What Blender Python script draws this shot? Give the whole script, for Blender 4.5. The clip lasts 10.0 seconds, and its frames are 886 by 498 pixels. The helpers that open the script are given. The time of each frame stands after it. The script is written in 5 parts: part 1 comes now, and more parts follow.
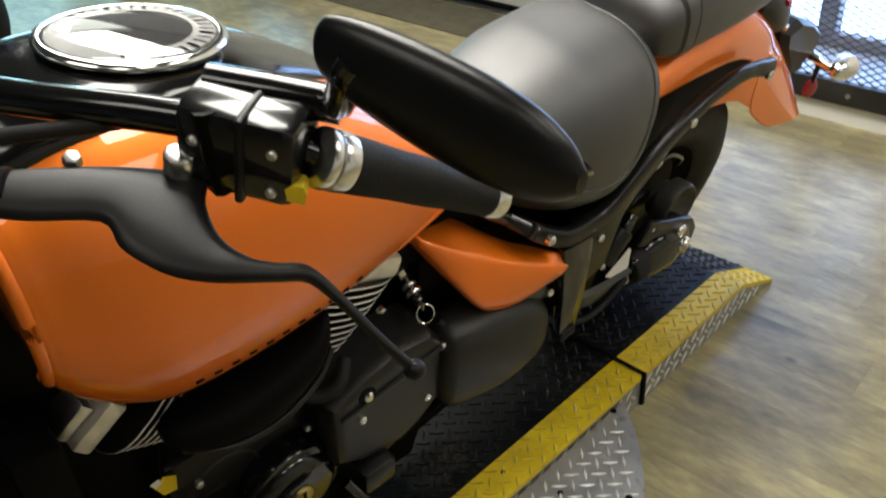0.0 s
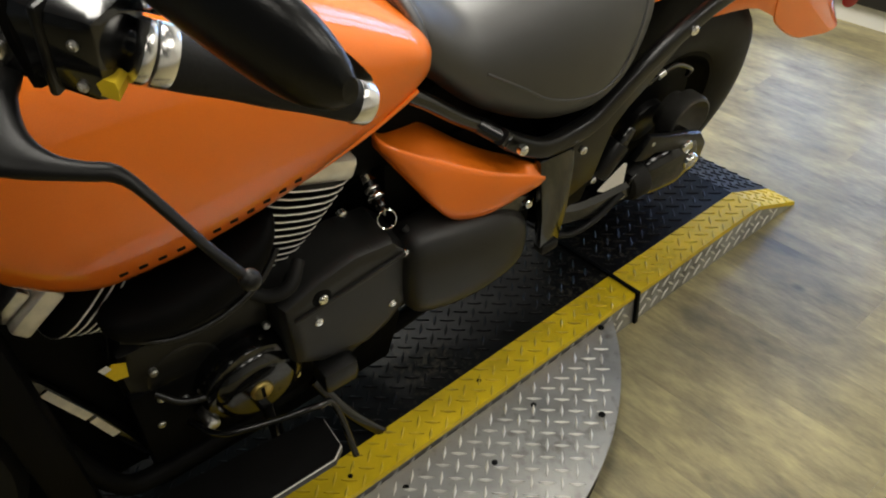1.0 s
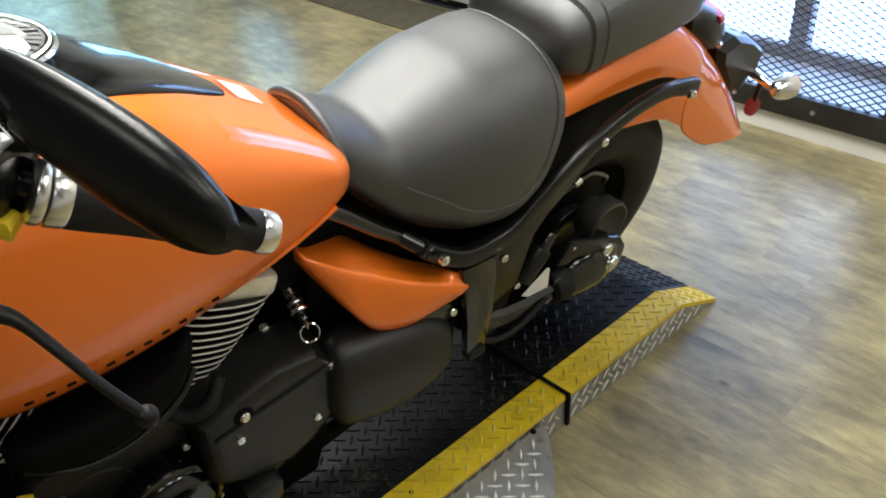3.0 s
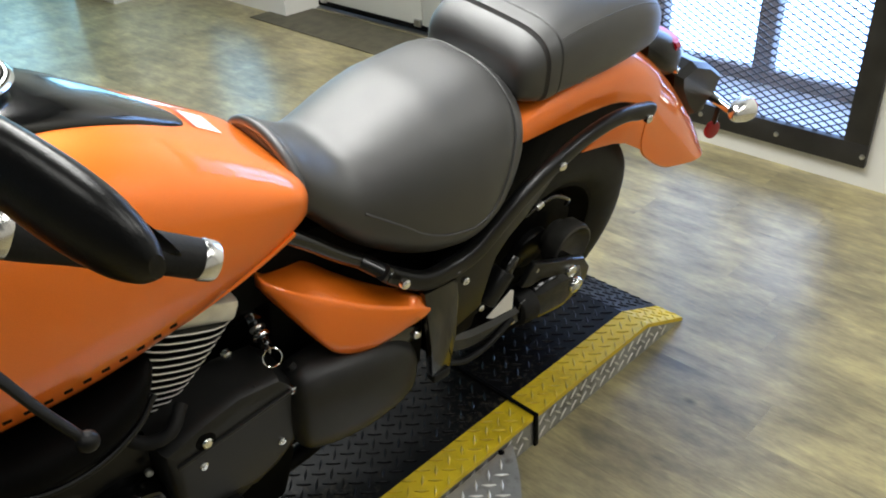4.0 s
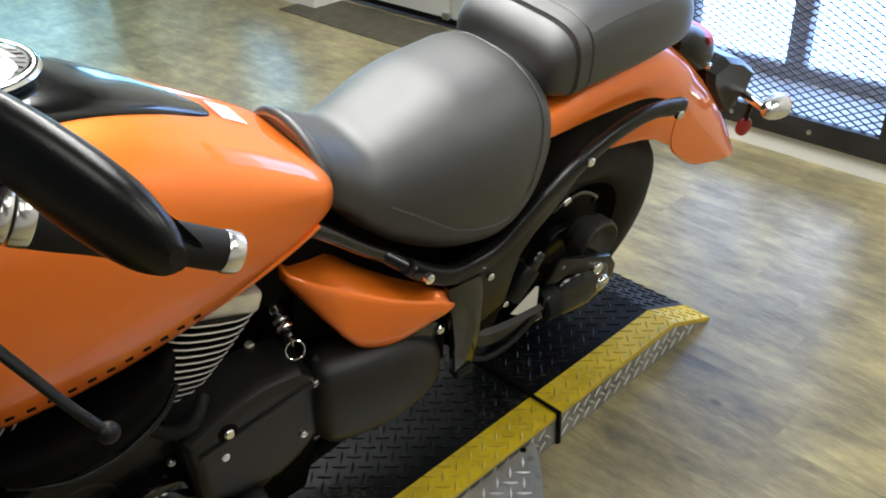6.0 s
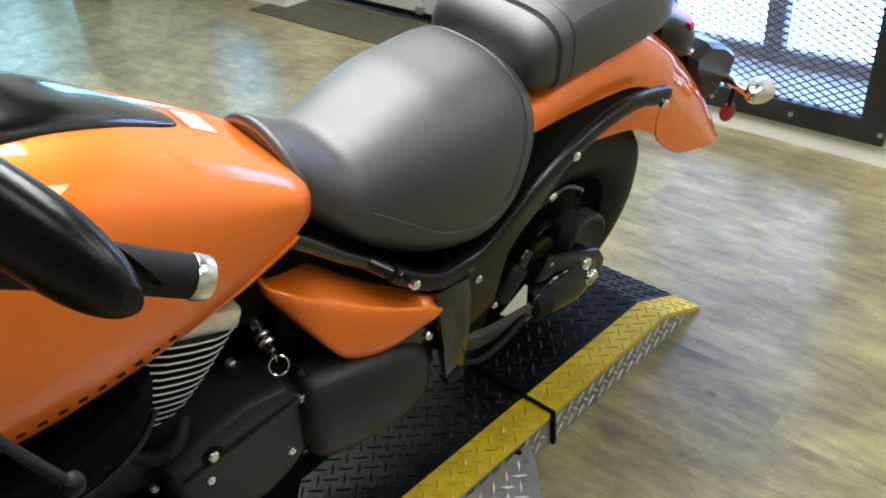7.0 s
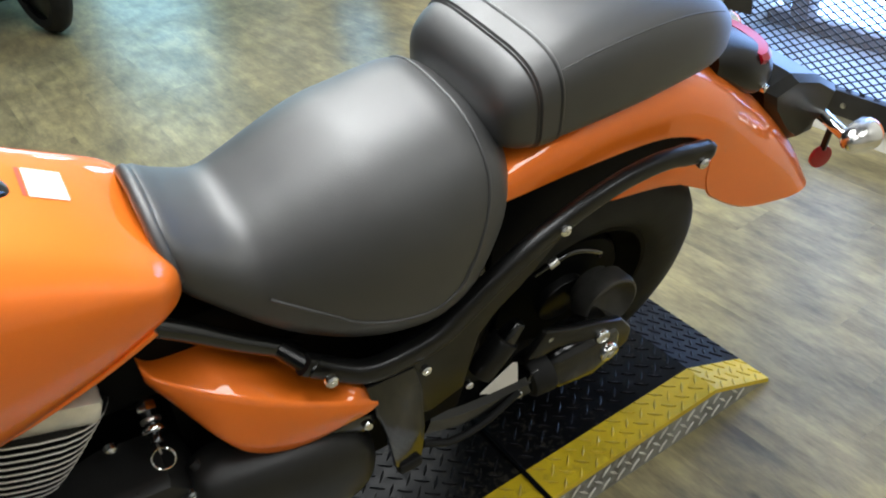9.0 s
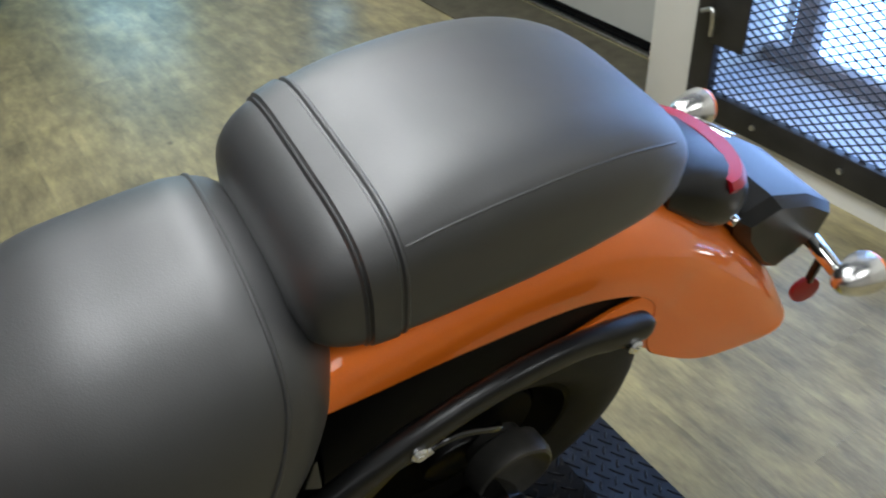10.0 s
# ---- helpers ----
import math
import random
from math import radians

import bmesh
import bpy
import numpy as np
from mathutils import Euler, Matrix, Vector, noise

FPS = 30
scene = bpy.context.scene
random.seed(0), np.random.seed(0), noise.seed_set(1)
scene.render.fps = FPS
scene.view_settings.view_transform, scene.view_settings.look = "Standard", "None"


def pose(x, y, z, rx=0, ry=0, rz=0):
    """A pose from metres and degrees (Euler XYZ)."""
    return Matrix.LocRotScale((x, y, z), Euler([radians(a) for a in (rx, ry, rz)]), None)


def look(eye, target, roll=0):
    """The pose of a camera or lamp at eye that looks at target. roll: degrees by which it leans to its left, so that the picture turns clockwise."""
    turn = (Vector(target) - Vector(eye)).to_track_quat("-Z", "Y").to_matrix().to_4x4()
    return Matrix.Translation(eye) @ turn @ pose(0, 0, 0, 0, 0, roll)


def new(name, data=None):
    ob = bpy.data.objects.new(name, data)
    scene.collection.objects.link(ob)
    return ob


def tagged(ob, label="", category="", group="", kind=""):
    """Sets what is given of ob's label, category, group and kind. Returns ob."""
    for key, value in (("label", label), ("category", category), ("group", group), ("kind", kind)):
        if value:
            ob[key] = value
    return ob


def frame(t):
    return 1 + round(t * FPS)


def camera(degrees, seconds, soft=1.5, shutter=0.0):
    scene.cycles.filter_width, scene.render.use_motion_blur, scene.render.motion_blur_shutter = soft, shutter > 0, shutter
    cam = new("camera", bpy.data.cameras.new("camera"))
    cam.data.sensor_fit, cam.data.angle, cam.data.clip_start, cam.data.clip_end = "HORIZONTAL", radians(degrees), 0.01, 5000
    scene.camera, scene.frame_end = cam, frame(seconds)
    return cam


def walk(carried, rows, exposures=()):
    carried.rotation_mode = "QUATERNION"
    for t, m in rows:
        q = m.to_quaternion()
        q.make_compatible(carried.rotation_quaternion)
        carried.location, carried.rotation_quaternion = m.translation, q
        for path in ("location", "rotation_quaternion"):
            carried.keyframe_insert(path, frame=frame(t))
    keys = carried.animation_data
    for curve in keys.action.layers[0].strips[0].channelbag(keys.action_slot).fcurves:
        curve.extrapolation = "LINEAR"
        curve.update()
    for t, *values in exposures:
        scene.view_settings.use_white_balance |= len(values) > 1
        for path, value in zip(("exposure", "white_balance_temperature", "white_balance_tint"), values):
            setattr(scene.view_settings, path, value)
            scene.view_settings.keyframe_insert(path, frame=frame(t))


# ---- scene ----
cam = camera(57.5, 10.0, soft=1.9, shutter=0.15)
PATH = [
    (0, (1.1539, -1.4122, 1.4072), (-0.0947, -0.3074, 0.3027), -5.15),
    (0.5, (1.1460, -1.3513, 1.3598), (-0.0202, -0.3792, 0.0572), -11.40),
    (1, (1.2340, -1.2717, 1.3799), (-0.0188, -0.3900, 0.0944), -5.84),
    (1.5, (1.2410, -1.2515, 1.3843), (-0.0744, -0.3577, 0.1711), -6.41),
    (2, (1.2346, -1.2646, 1.3913), (-0.0776, -0.3056, 0.2259), -4.99),
    (2.5, (1.2402, -1.2591, 1.3896), (-0.0284, -0.2542, 0.2148), -5.61),
    (3, (1.2506, -1.2443, 1.4011), (-0.0087, -0.1506, 0.2972), -3.88),
    (3.2, (1.2660, -1.2463, 1.4060), (0.0112, -0.1214, 0.3288), -3.27),
    (4.5, (1.2924, -1.2208, 1.4147), (0.0328, -0.0777, 0.3608), -4.28),
    (5, (1.2800, -1.2264, 1.4161), (-0.0052, -0.1269, 0.3479), -4.15),
    (5.5, (1.2830, -1.2333, 1.4146), (-0.0052, -0.1374, 0.3472), -3.89),
    (7, (1.2441, -1.1925, 1.3958), (-0.0086, -0.0715, 0.3127), -5.70),
    (7.5, (1.2063, -1.1991, 1.4137), (0.1227, 0.0454, 0.2836), -11.93),
    (8, (1.2322, -1.0473, 1.3857), (0.1246, 0.1565, 0.2370), -9.74),
    (8.5, (1.2790, -0.9098, 1.4065), (-0.0327, 0.1106, 0.2937), -4.58),
    (9, (1.1884, -0.7617, 1.3962), (-0.2375, 0.0308, 0.2384), -7.40),
    (9.5, (1.0314, -0.5107, 1.3880), (-0.1615, 0.5668, 0.1988), -3.72),
    (10, (0.9124, -0.3775, 1.3638), (-0.4707, 0.4148, 0.1551), -3.36),
]
EXPOSURE = [(0, -0.36, 6800, 10), (1.5, -0.32, 6900, 10), (3, -0.26, 6500, 10), (4.5, -0.28, 6350, 10), (7.5, -0.2, 6250, 10), (8.5, -0.28, 6050, 10), (9, -0.36, 6150, 10), (9.5, -0.56, 6050, 10), (10, -0.76, 6050, 10)]
walk(cam, [(t, look(eye, target, roll)) for t, eye, target, roll in PATH], EXPOSURE)

# ---- world and light ----
world = bpy.data.worlds.new("world")
scene.world = world
world.use_nodes = True
wn = world.node_tree.nodes
sky = wn.new("ShaderNodeTexSky")
sky.sky_type, sky.sun_disc = "NISHITA", False
sky.sun_elevation, sky.sun_rotation = radians(40), radians(20)
world.node_tree.links.new(sky.outputs[0], wn["Background"].inputs[0])
wn["Background"].inputs[1].default_value = 0.1


def lamp(name, place, target, size, power, colour):
    data = bpy.data.lights.new(name, "AREA")
    data.shape, data.size, data.size_y, data.energy, data.color = "RECTANGLE", size[0], size[1], power, colour
    ob = new(name, data)
    ob.matrix_world = look(place, target)
    return ob


# ---- materials ----
def material(name, colour, rough=0.5, metal=0.0, coat=0.0, coat_rough=0.05, vary=0.0, vary_scale=6.0, bump=0.0, bump_scale=300.0, rough_vary=0.0, spec=0.5):
    m = bpy.data.materials.new(name)
    m.use_nodes = True
    n, links = m.node_tree.nodes, m.node_tree.links
    b = n["Principled BSDF"]
    b.inputs["Base Color"].default_value = (*colour, 1)
    b.inputs["Roughness"].default_value = rough
    b.inputs["Metallic"].default_value = metal
    b.inputs["Coat Weight"].default_value = coat
    b.inputs["Coat Roughness"].default_value = coat_rough
    b.inputs["Specular IOR Level"].default_value = spec
    tc = n.new("ShaderNodeTexCoord")
    if vary:
        nz = n.new("ShaderNodeTexNoise")
        nz.inputs["Scale"].default_value, nz.inputs["Detail"].default_value = vary_scale, 6
        links.new(tc.outputs["Object"], nz.inputs["Vector"])
        ramp = n.new("ShaderNodeValToRGB")
        lo, hi = [c * (1 - vary) for c in colour], [min(1, c * (1 + vary)) for c in colour]
        ramp.color_ramp.elements[0].position, ramp.color_ramp.elements[1].position = 0.3, 0.7
        ramp.color_ramp.elements[0].color, ramp.color_ramp.elements[1].color = (*lo, 1), (*hi, 1)
        links.new(nz.outputs["Fac"], ramp.inputs["Fac"])
        links.new(ramp.outputs["Color"], b.inputs["Base Color"])
    if rough_vary:
        nr = n.new("ShaderNodeTexNoise")
        nr.inputs["Scale"].default_value, nr.inputs["Detail"].default_value = vary_scale * 3, 5
        links.new(tc.outputs["Object"], nr.inputs["Vector"])
        mr = n.new("ShaderNodeMapRange")
        mr.inputs["From Min"].default_value, mr.inputs["From Max"].default_value = 0.3, 0.7
        mr.inputs["To Min"].default_value, mr.inputs["To Max"].default_value = max(0, rough - rough_vary), min(1, rough + rough_vary)
        links.new(nr.outputs["Fac"], mr.inputs["Value"])
        links.new(mr.outputs["Result"], b.inputs["Roughness"])
    if bump:
        nb = n.new("ShaderNodeTexNoise")
        nb.inputs["Scale"].default_value, nb.inputs["Detail"].default_value = bump_scale, 4
        links.new(tc.outputs["Object"], nb.inputs["Vector"])
        bp = n.new("ShaderNodeBump")
        bp.inputs["Strength"].default_value, bp.inputs["Distance"].default_value = bump, 0.002
        links.new(nb.outputs["Fac"], bp.inputs["Height"])
        links.new(bp.outputs["Normal"], b.inputs["Normal"])
    return m


def glowing(name, colour, strength):
    m = bpy.data.materials.new(name)
    m.use_nodes = True
    b = m.node_tree.nodes["Principled BSDF"]
    b.inputs["Base Color"].default_value = (0, 0, 0, 1)
    b.inputs["Specular IOR Level"].default_value = 0
    b.inputs["Emission Color"].default_value = (*colour, 1)
    b.inputs["Emission Strength"].default_value = strength
    return m


def leather_material(name, colour):
    """Grained vinyl: fine cells of relief and a soft uneven sheen."""
    m = material(name, colour, rough=0.54, coat=1.0, coat_rough=0.54, vary=0.22, vary_scale=5, rough_vary=0.05, spec=0.9)
    n, links = m.node_tree.nodes, m.node_tree.links
    n["Principled BSDF"].inputs["Sheen Weight"].default_value = 0.015
    n["Principled BSDF"].inputs["Sheen Roughness"].default_value = 0.45
    tc = n.new("ShaderNodeTexCoord")
    vo = n.new("ShaderNodeTexVoronoi")
    vo.inputs["Scale"].default_value = 650
    links.new(tc.outputs["Object"], vo.inputs["Vector"])
    nz = n.new("ShaderNodeTexNoise")
    nz.inputs["Scale"].default_value, nz.inputs["Detail"].default_value = 14, 3
    links.new(tc.outputs["Object"], nz.inputs["Vector"])
    add = n.new("ShaderNodeMath")
    add.operation = "MULTIPLY_ADD"
    add.inputs[1].default_value = 0.8
    links.new(nz.outputs["Fac"], add.inputs[0])
    links.new(vo.outputs["Distance"], add.inputs[2])
    bp = n.new("ShaderNodeBump")
    bp.inputs["Strength"].default_value, bp.inputs["Distance"].default_value = 0.12, 0.001
    links.new(add.outputs[0], bp.inputs["Height"])
    links.new(bp.outputs["Normal"], n["Principled BSDF"].inputs["Normal"])
    return m


def plank_material():
    """Grey-brown vinyl wood: long grain along x, each plank of its own tone."""
    m = bpy.data.materials.new("plank_vinyl")
    m.use_nodes = True
    n, links = m.node_tree.nodes, m.node_tree.links
    b = n["Principled BSDF"]
    info, tc = n.new("ShaderNodeObjectInfo"), n.new("ShaderNodeTexCoord")
    shift = n.new("ShaderNodeCombineXYZ")
    mul = n.new("ShaderNodeMath")
    mul.operation, mul.inputs[1].default_value = "MULTIPLY", 57.0
    links.new(info.outputs["Random"], mul.inputs[0])
    links.new(mul.outputs[0], shift.inputs[0])
    links.new(mul.outputs[0], shift.inputs[1])
    add = n.new("ShaderNodeVectorMath")
    links.new(tc.outputs["Object"], add.inputs[0])
    links.new(shift.outputs[0], add.inputs[1])

    def grain(sx, sy, detail):
        mp = n.new("ShaderNodeMapping")
        mp.inputs["Scale"].default_value = (sx, sy, 1)
        links.new(add.outputs[0], mp.inputs["Vector"])
        nz = n.new("ShaderNodeTexNoise")
        nz.inputs["Scale"].default_value, nz.inputs["Detail"].default_value, nz.inputs["Roughness"].default_value = 1, detail, 0.62
        links.new(mp.outputs[0], nz.inputs["Vector"])
        return nz

    blotch, broad, fine = grain(3.4, 8, 7), grain(7.5, 24, 7), grain(26, 120, 4)
    ramp = n.new("ShaderNodeValToRGB")
    cr = ramp.color_ramp
    cr.elements[0].position, cr.elements[0].color = 0.38, (0.152, 0.131, 0.078, 1)
    cr.elements[1].position, cr.elements[1].color = 0.62, (0.422, 0.362, 0.176, 1)
    e = cr.elements.new(0.5)
    e.color = (0.272, 0.233, 0.126, 1)

    def times(node, k, plus=None):
        mt = n.new("ShaderNodeMath")
        mt.operation = "MULTIPLY_ADD"
        mt.inputs[1].default_value, mt.inputs[2].default_value = k, 0.0
        links.new(node.outputs[0], mt.inputs[0])
        if plus:
            links.new(plus.outputs[0], mt.inputs[2])
        return mt

    mix = times(blotch, 0.42, times(broad, 0.40, times(fine, 0.18)))
    links.new(mix.outputs[0], ramp.inputs["Fac"])
    tone = n.new("ShaderNodeMapRange")
    tone.inputs["To Min"].default_value, tone.inputs["To Max"].default_value = 0.90, 1.10
    geo = n.new("ShaderNodeNewGeometry")
    both = n.new("ShaderNodeMath")
    links.new(info.outputs["Random"], both.inputs[0])
    links.new(geo.outputs["Random Per Island"], both.inputs[1])
    wrap = n.new("ShaderNodeMath")
    wrap.operation = "FRACT"
    links.new(both.outputs[0], wrap.inputs[0])
    links.new(wrap.outputs[0], tone.inputs["Value"])
    scale = n.new("ShaderNodeVectorMath")
    scale.operation = "SCALE"
    links.new(ramp.outputs["Color"], scale.inputs[0])
    links.new(tone.outputs[0], scale.inputs["Scale"])
    # knots
    vo = n.new("ShaderNodeTexVoronoi")
    vo.inputs["Scale"].default_value = 1.0
    kmap = n.new("ShaderNodeMapping")
    kmap.inputs["Scale"].default_value = (3.4, 5.6, 1)
    links.new(add.outputs[0], kmap.inputs["Vector"])
    links.new(kmap.outputs[0], vo.inputs["Vector"])
    kn = n.new("ShaderNodeMapRange")
    kn.inputs["From Min"].default_value, kn.inputs["From Max"].default_value = 0.02, 0.075
    kn.inputs["To Min"].default_value, kn.inputs["To Max"].default_value = 0.4, 1.0
    links.new(vo.outputs["Distance"], kn.inputs["Value"])
    dark = n.new("ShaderNodeVectorMath")
    dark.operation = "SCALE"
    links.new(scale.outputs[0], dark.inputs[0])
    links.new(kn.outputs[0], dark.inputs["Scale"])
    # broad stains and scuffs that run across the planks
    stain = n.new("ShaderNodeTexNoise")
    stain.inputs["Scale"].default_value, stain.inputs["Detail"].default_value, stain.inputs["Distortion"].default_value = 3.6, 8, 0.8
    links.new(geo.outputs["Position"], stain.inputs["Vector"])
    sr = n.new("ShaderNodeMapRange")
    sr.inputs["From Min"].default_value, sr.inputs["From Max"].default_value = 0.34, 0.6
    sr.inputs["To Min"].default_value, sr.inputs["To Max"].default_value = 0.76, 1.06
    links.new(stain.outputs["Fac"], sr.inputs["Value"])
    worn = n.new("ShaderNodeVectorMath")
    worn.operation = "SCALE"
    links.new(dark.outputs[0], worn.inputs[0])
    links.new(sr.outputs[0], worn.inputs["Scale"])
    links.new(worn.outputs[0], b.inputs["Base Color"])
    gloss = n.new("ShaderNodeMapRange")
    gloss.inputs["From Min"].default_value, gloss.inputs["From Max"].default_value = 0.3, 0.7
    gloss.inputs["To Min"].default_value, gloss.inputs["To Max"].default_value = 0.38, 0.28
    links.new(stain.outputs["Fac"], gloss.inputs["Value"])
    links.new(gloss.outputs[0], b.inputs["Roughness"])
    b.inputs["Roughness"].default_value = 0.33
    bp = n.new("ShaderNodeBump")
    bp.inputs["Strength"].default_value, bp.inputs["Distance"].default_value = 0.25, 0.001
    links.new(fine.outputs["Fac"], bp.inputs["Height"])
    links.new(bp.outputs["Normal"], b.inputs["Normal"])
    return m


ORANGE = material("orange_paint", (0.98, 0.205, 0.006), rough=0.50, metal=0.42, coat=1.0, coat_rough=0.035, vary=0.06, vary_scale=900)
LEATHER = leather_material("black_vinyl", (0.006, 0.006, 0.0058))
GLOSS = material("black_gloss", (0.003, 0.003, 0.003), rough=0.18, coat=0.5, coat_rough=0.04)
SATIN = material("black_satin", (0.005, 0.005, 0.005), rough=0.30, vary=0.2, vary_scale=30, bump=0.08, bump_scale=500, spec=0.38)
MATT = material("black_matt", (0.0025, 0.0025, 0.0025), rough=0.55, vary=0.25, vary_scale=20, bump=0.15, bump_scale=600, spec=0.07)
COVER = material("cover_black", (0.013, 0.013, 0.0125), rough=0.40, vary=0.15, vary_scale=25, bump=0.12, bump_scale=700, spec=0.4)
LEVER = material("lever_black", (0.006, 0.006, 0.006), rough=0.40, vary=0.2, vary_scale=30, bump=0.05, bump_scale=500, spec=0.28)
RUBBER = material("rubber", (0.009, 0.009, 0.009), rough=0.65, vary=0.25, vary_scale=30, bump=0.2, bump_scale=250, spec=0.3)
SHELL = material("satin_chrome", (0.85, 0.84, 0.82), rough=0.24, metal=1.0, vary=0.05, vary_scale=40)
CHROME = material("chrome", (0.82, 0.82, 0.8), rough=0.12, metal=1.0, vary=0.06, vary_scale=40)
STEEL = material("bright_steel", (0.62, 0.61, 0.58), rough=0.3, metal=1.0, vary=0.15, vary_scale=60)
ALLOY = material("cast_alloy", (0.78, 0.74, 0.63), rough=0.40, metal=0.55, vary=0.15, vary_scale=40)
CAST_DARK = material("dark_cast_metal", (0.06, 0.058, 0.052), rough=0.4, metal=0.4, vary=0.2, vary_scale=40)
FIN_EDGE = material("machined_fin_edge", (0.88, 0.88, 0.86), rough=0.45, metal=0.25)
BRASS = material("brass", (0.62, 0.48, 0.16), rough=0.3, metal=1.0, vary=0.1, vary_scale=60)
RED_LENS = material("red_lens", (0.34, 0.005, 0.012), rough=0.30, coat=0.1)
AMBER = material("amber_lens", (0.8, 0.2, 0.05), rough=0.15, coat=0.5)
WHITE_LABEL = material("white_label", (0.78, 0.76, 0.72), rough=0.45, vary=0.03, vary_scale=50)
RED_PRINT = material("red_print", (0.55, 0.07, 0.03), rough=0.5)
YELLOW_TAG = material("yellow_plastic", (0.78, 0.55, 0.02), rough=0.45, vary=0.08, vary_scale=60)
DIAL = material("dial_face", (0.42, 0.42, 0.41), rough=0.32, metal=0.5, vary=0.1, vary_scale=30)
GLASS = material("dial_glass", (0.9, 0.9, 0.9), rough=0.03)
GLASS.node_tree.nodes["Principled BSDF"].inputs["Transmission Weight"].default_value = 1.0
PLATE_BLACK = material("black_tread_paint", (0.0055, 0.0055, 0.0062), rough=0.38, vary=0.35, vary_scale=12, bump=0.12, bump_scale=220, rough_vary=0.1, spec=0.12)
PLATE_YELLOW = material("yellow_tread_paint", (0.70, 0.50, 0.014), rough=0.4, vary=0.14, vary_scale=14, bump=0.12, bump_scale=220, rough_vary=0.1)
PLATE_STEEL = material("bare_tread_plate", (0.36, 0.36, 0.34), rough=0.45, metal=0.55, vary=0.22, vary_scale=10, bump=0.1, bump_scale=200, rough_vary=0.1)
# Lugs much paler than the plate they stand on.
LUG_STEEL = material("pale_lug_steel", (0.80, 0.79, 0.74), rough=0.3, metal=0.6, vary=0.12, vary_scale=30)
# Lighter than the deck paint; the glints on the lugs, put into the colour.
LUG_BLACK = material("glint_black_lug", (0.009, 0.009, 0.010), rough=0.38, vary=0.3, vary_scale=30, spec=0.11)
# Darker than the plate's yellow, putting the lugs' shaded sides into the colour.
LUG_YELLOW = material("shaded_yellow_lug", (0.60, 0.425, 0.016), rough=0.42, vary=0.3, vary_scale=30)
PLANK = plank_material()
RECESS_SHEET = material("recess_floor_sheet", (0.075, 0.066, 0.042), rough=0.7, vary=0.3, vary_scale=14, bump=0.3, bump_scale=160)
JOINT = material("floor_joint", (0.15, 0.13, 0.08), rough=0.6)
WALL = material("wall_paint", (0.80, 0.79, 0.74), rough=0.6, vary=0.035, vary_scale=2.5, bump=0.25, bump_scale=90)
TRIM = material("white_trim_paint", (0.76, 0.75, 0.69), rough=0.5, vary=0.04, vary_scale=4, bump=0.1, bump_scale=60)
DOORWHITE = material("door_paint", (0.62, 0.63, 0.58), rough=0.5, vary=0.05, vary_scale=3, bump=0.05, bump_scale=80)
CEIL = material("ceiling_paint", (0.09, 0.09, 0.09), rough=0.8, vary=0.03, vary_scale=3)
FRAME_BLACK = material("black_iron", (0.018, 0.017, 0.016), rough=0.45, vary=0.5, vary_scale=9, bump=0.15, bump_scale=120)
BACKWALL = material("grey_wall_paint", (0.13, 0.13, 0.13), rough=0.7, vary=0.05, vary_scale=2)
SIDEWALL = material("pale_grey_wall_paint", (0.62, 0.60, 0.56), rough=0.65, vary=0.05, vary_scale=2)
MULLION = material("brown_window_bar", (0.30, 0.255, 0.235), rough=0.5, vary=0.2, vary_scale=12)
SILL = material("sill_paint", (0.62, 0.63, 0.66), rough=0.4, vary=0.08, vary_scale=6)
SKYGLOW = glowing("outdoor_light", (0.50, 0.70, 1.0), 0.78)
TUBELIGHT = glowing("light_panel", (1.0, 0.95, 0.85), 2.2)


def dusty(m, colour, scale, low, high):
    """Specks and smears of dust laid over a material's colour."""
    n, links = m.node_tree.nodes, m.node_tree.links
    b = n["Principled BSDF"]
    old = b.inputs["Base Color"].links[0].from_socket
    tc, nz, big = n.new("ShaderNodeTexCoord"), n.new("ShaderNodeTexNoise"), n.new("ShaderNodeTexNoise")
    nz.inputs["Scale"].default_value, nz.inputs["Detail"].default_value = scale, 5
    big.inputs["Scale"].default_value, big.inputs["Detail"].default_value = 4.0, 4
    mul, ramp, mix = n.new("ShaderNodeMath"), n.new("ShaderNodeMapRange"), n.new("ShaderNodeMix")
    mul.operation, mix.data_type = "MULTIPLY", "RGBA"
    links.new(tc.outputs["Object"], nz.inputs["Vector"])
    links.new(tc.outputs["Object"], big.inputs["Vector"])
    links.new(nz.outputs["Fac"], mul.inputs[0])
    links.new(big.outputs["Fac"], mul.inputs[1])
    ramp.inputs["From Min"].default_value, ramp.inputs["From Max"].default_value = low, high
    links.new(mul.outputs[0], ramp.inputs["Value"])
    links.new(ramp.outputs["Result"], mix.inputs["Factor"])
    links.new(old, mix.inputs["A"])
    mix.inputs["B"].default_value = (*colour, 1)
    links.new(mix.outputs["Result"], b.inputs["Base Color"])


dusty(PLATE_BLACK, (0.05, 0.045, 0.034), 90, 0.33, 0.46)
dusty(PLATE_YELLOW, (0.30, 0.21, 0.03), 60, 0.34, 0.7)
dusty(PLATE_STEEL, (0.12, 0.11, 0.09), 45, 0.30, 0.5)


# ---- mesh helpers ----
def finish(bm, smooth=40):
    bmesh.ops.recalc_face_normals(bm, faces=bm.faces)
    for f in bm.faces:
        f.smooth = True
    lim = radians(smooth)
    for e in bm.edges:
        e.smooth = len(e.link_faces) != 2 or e.calc_face_angle(0) < lim
    return bm


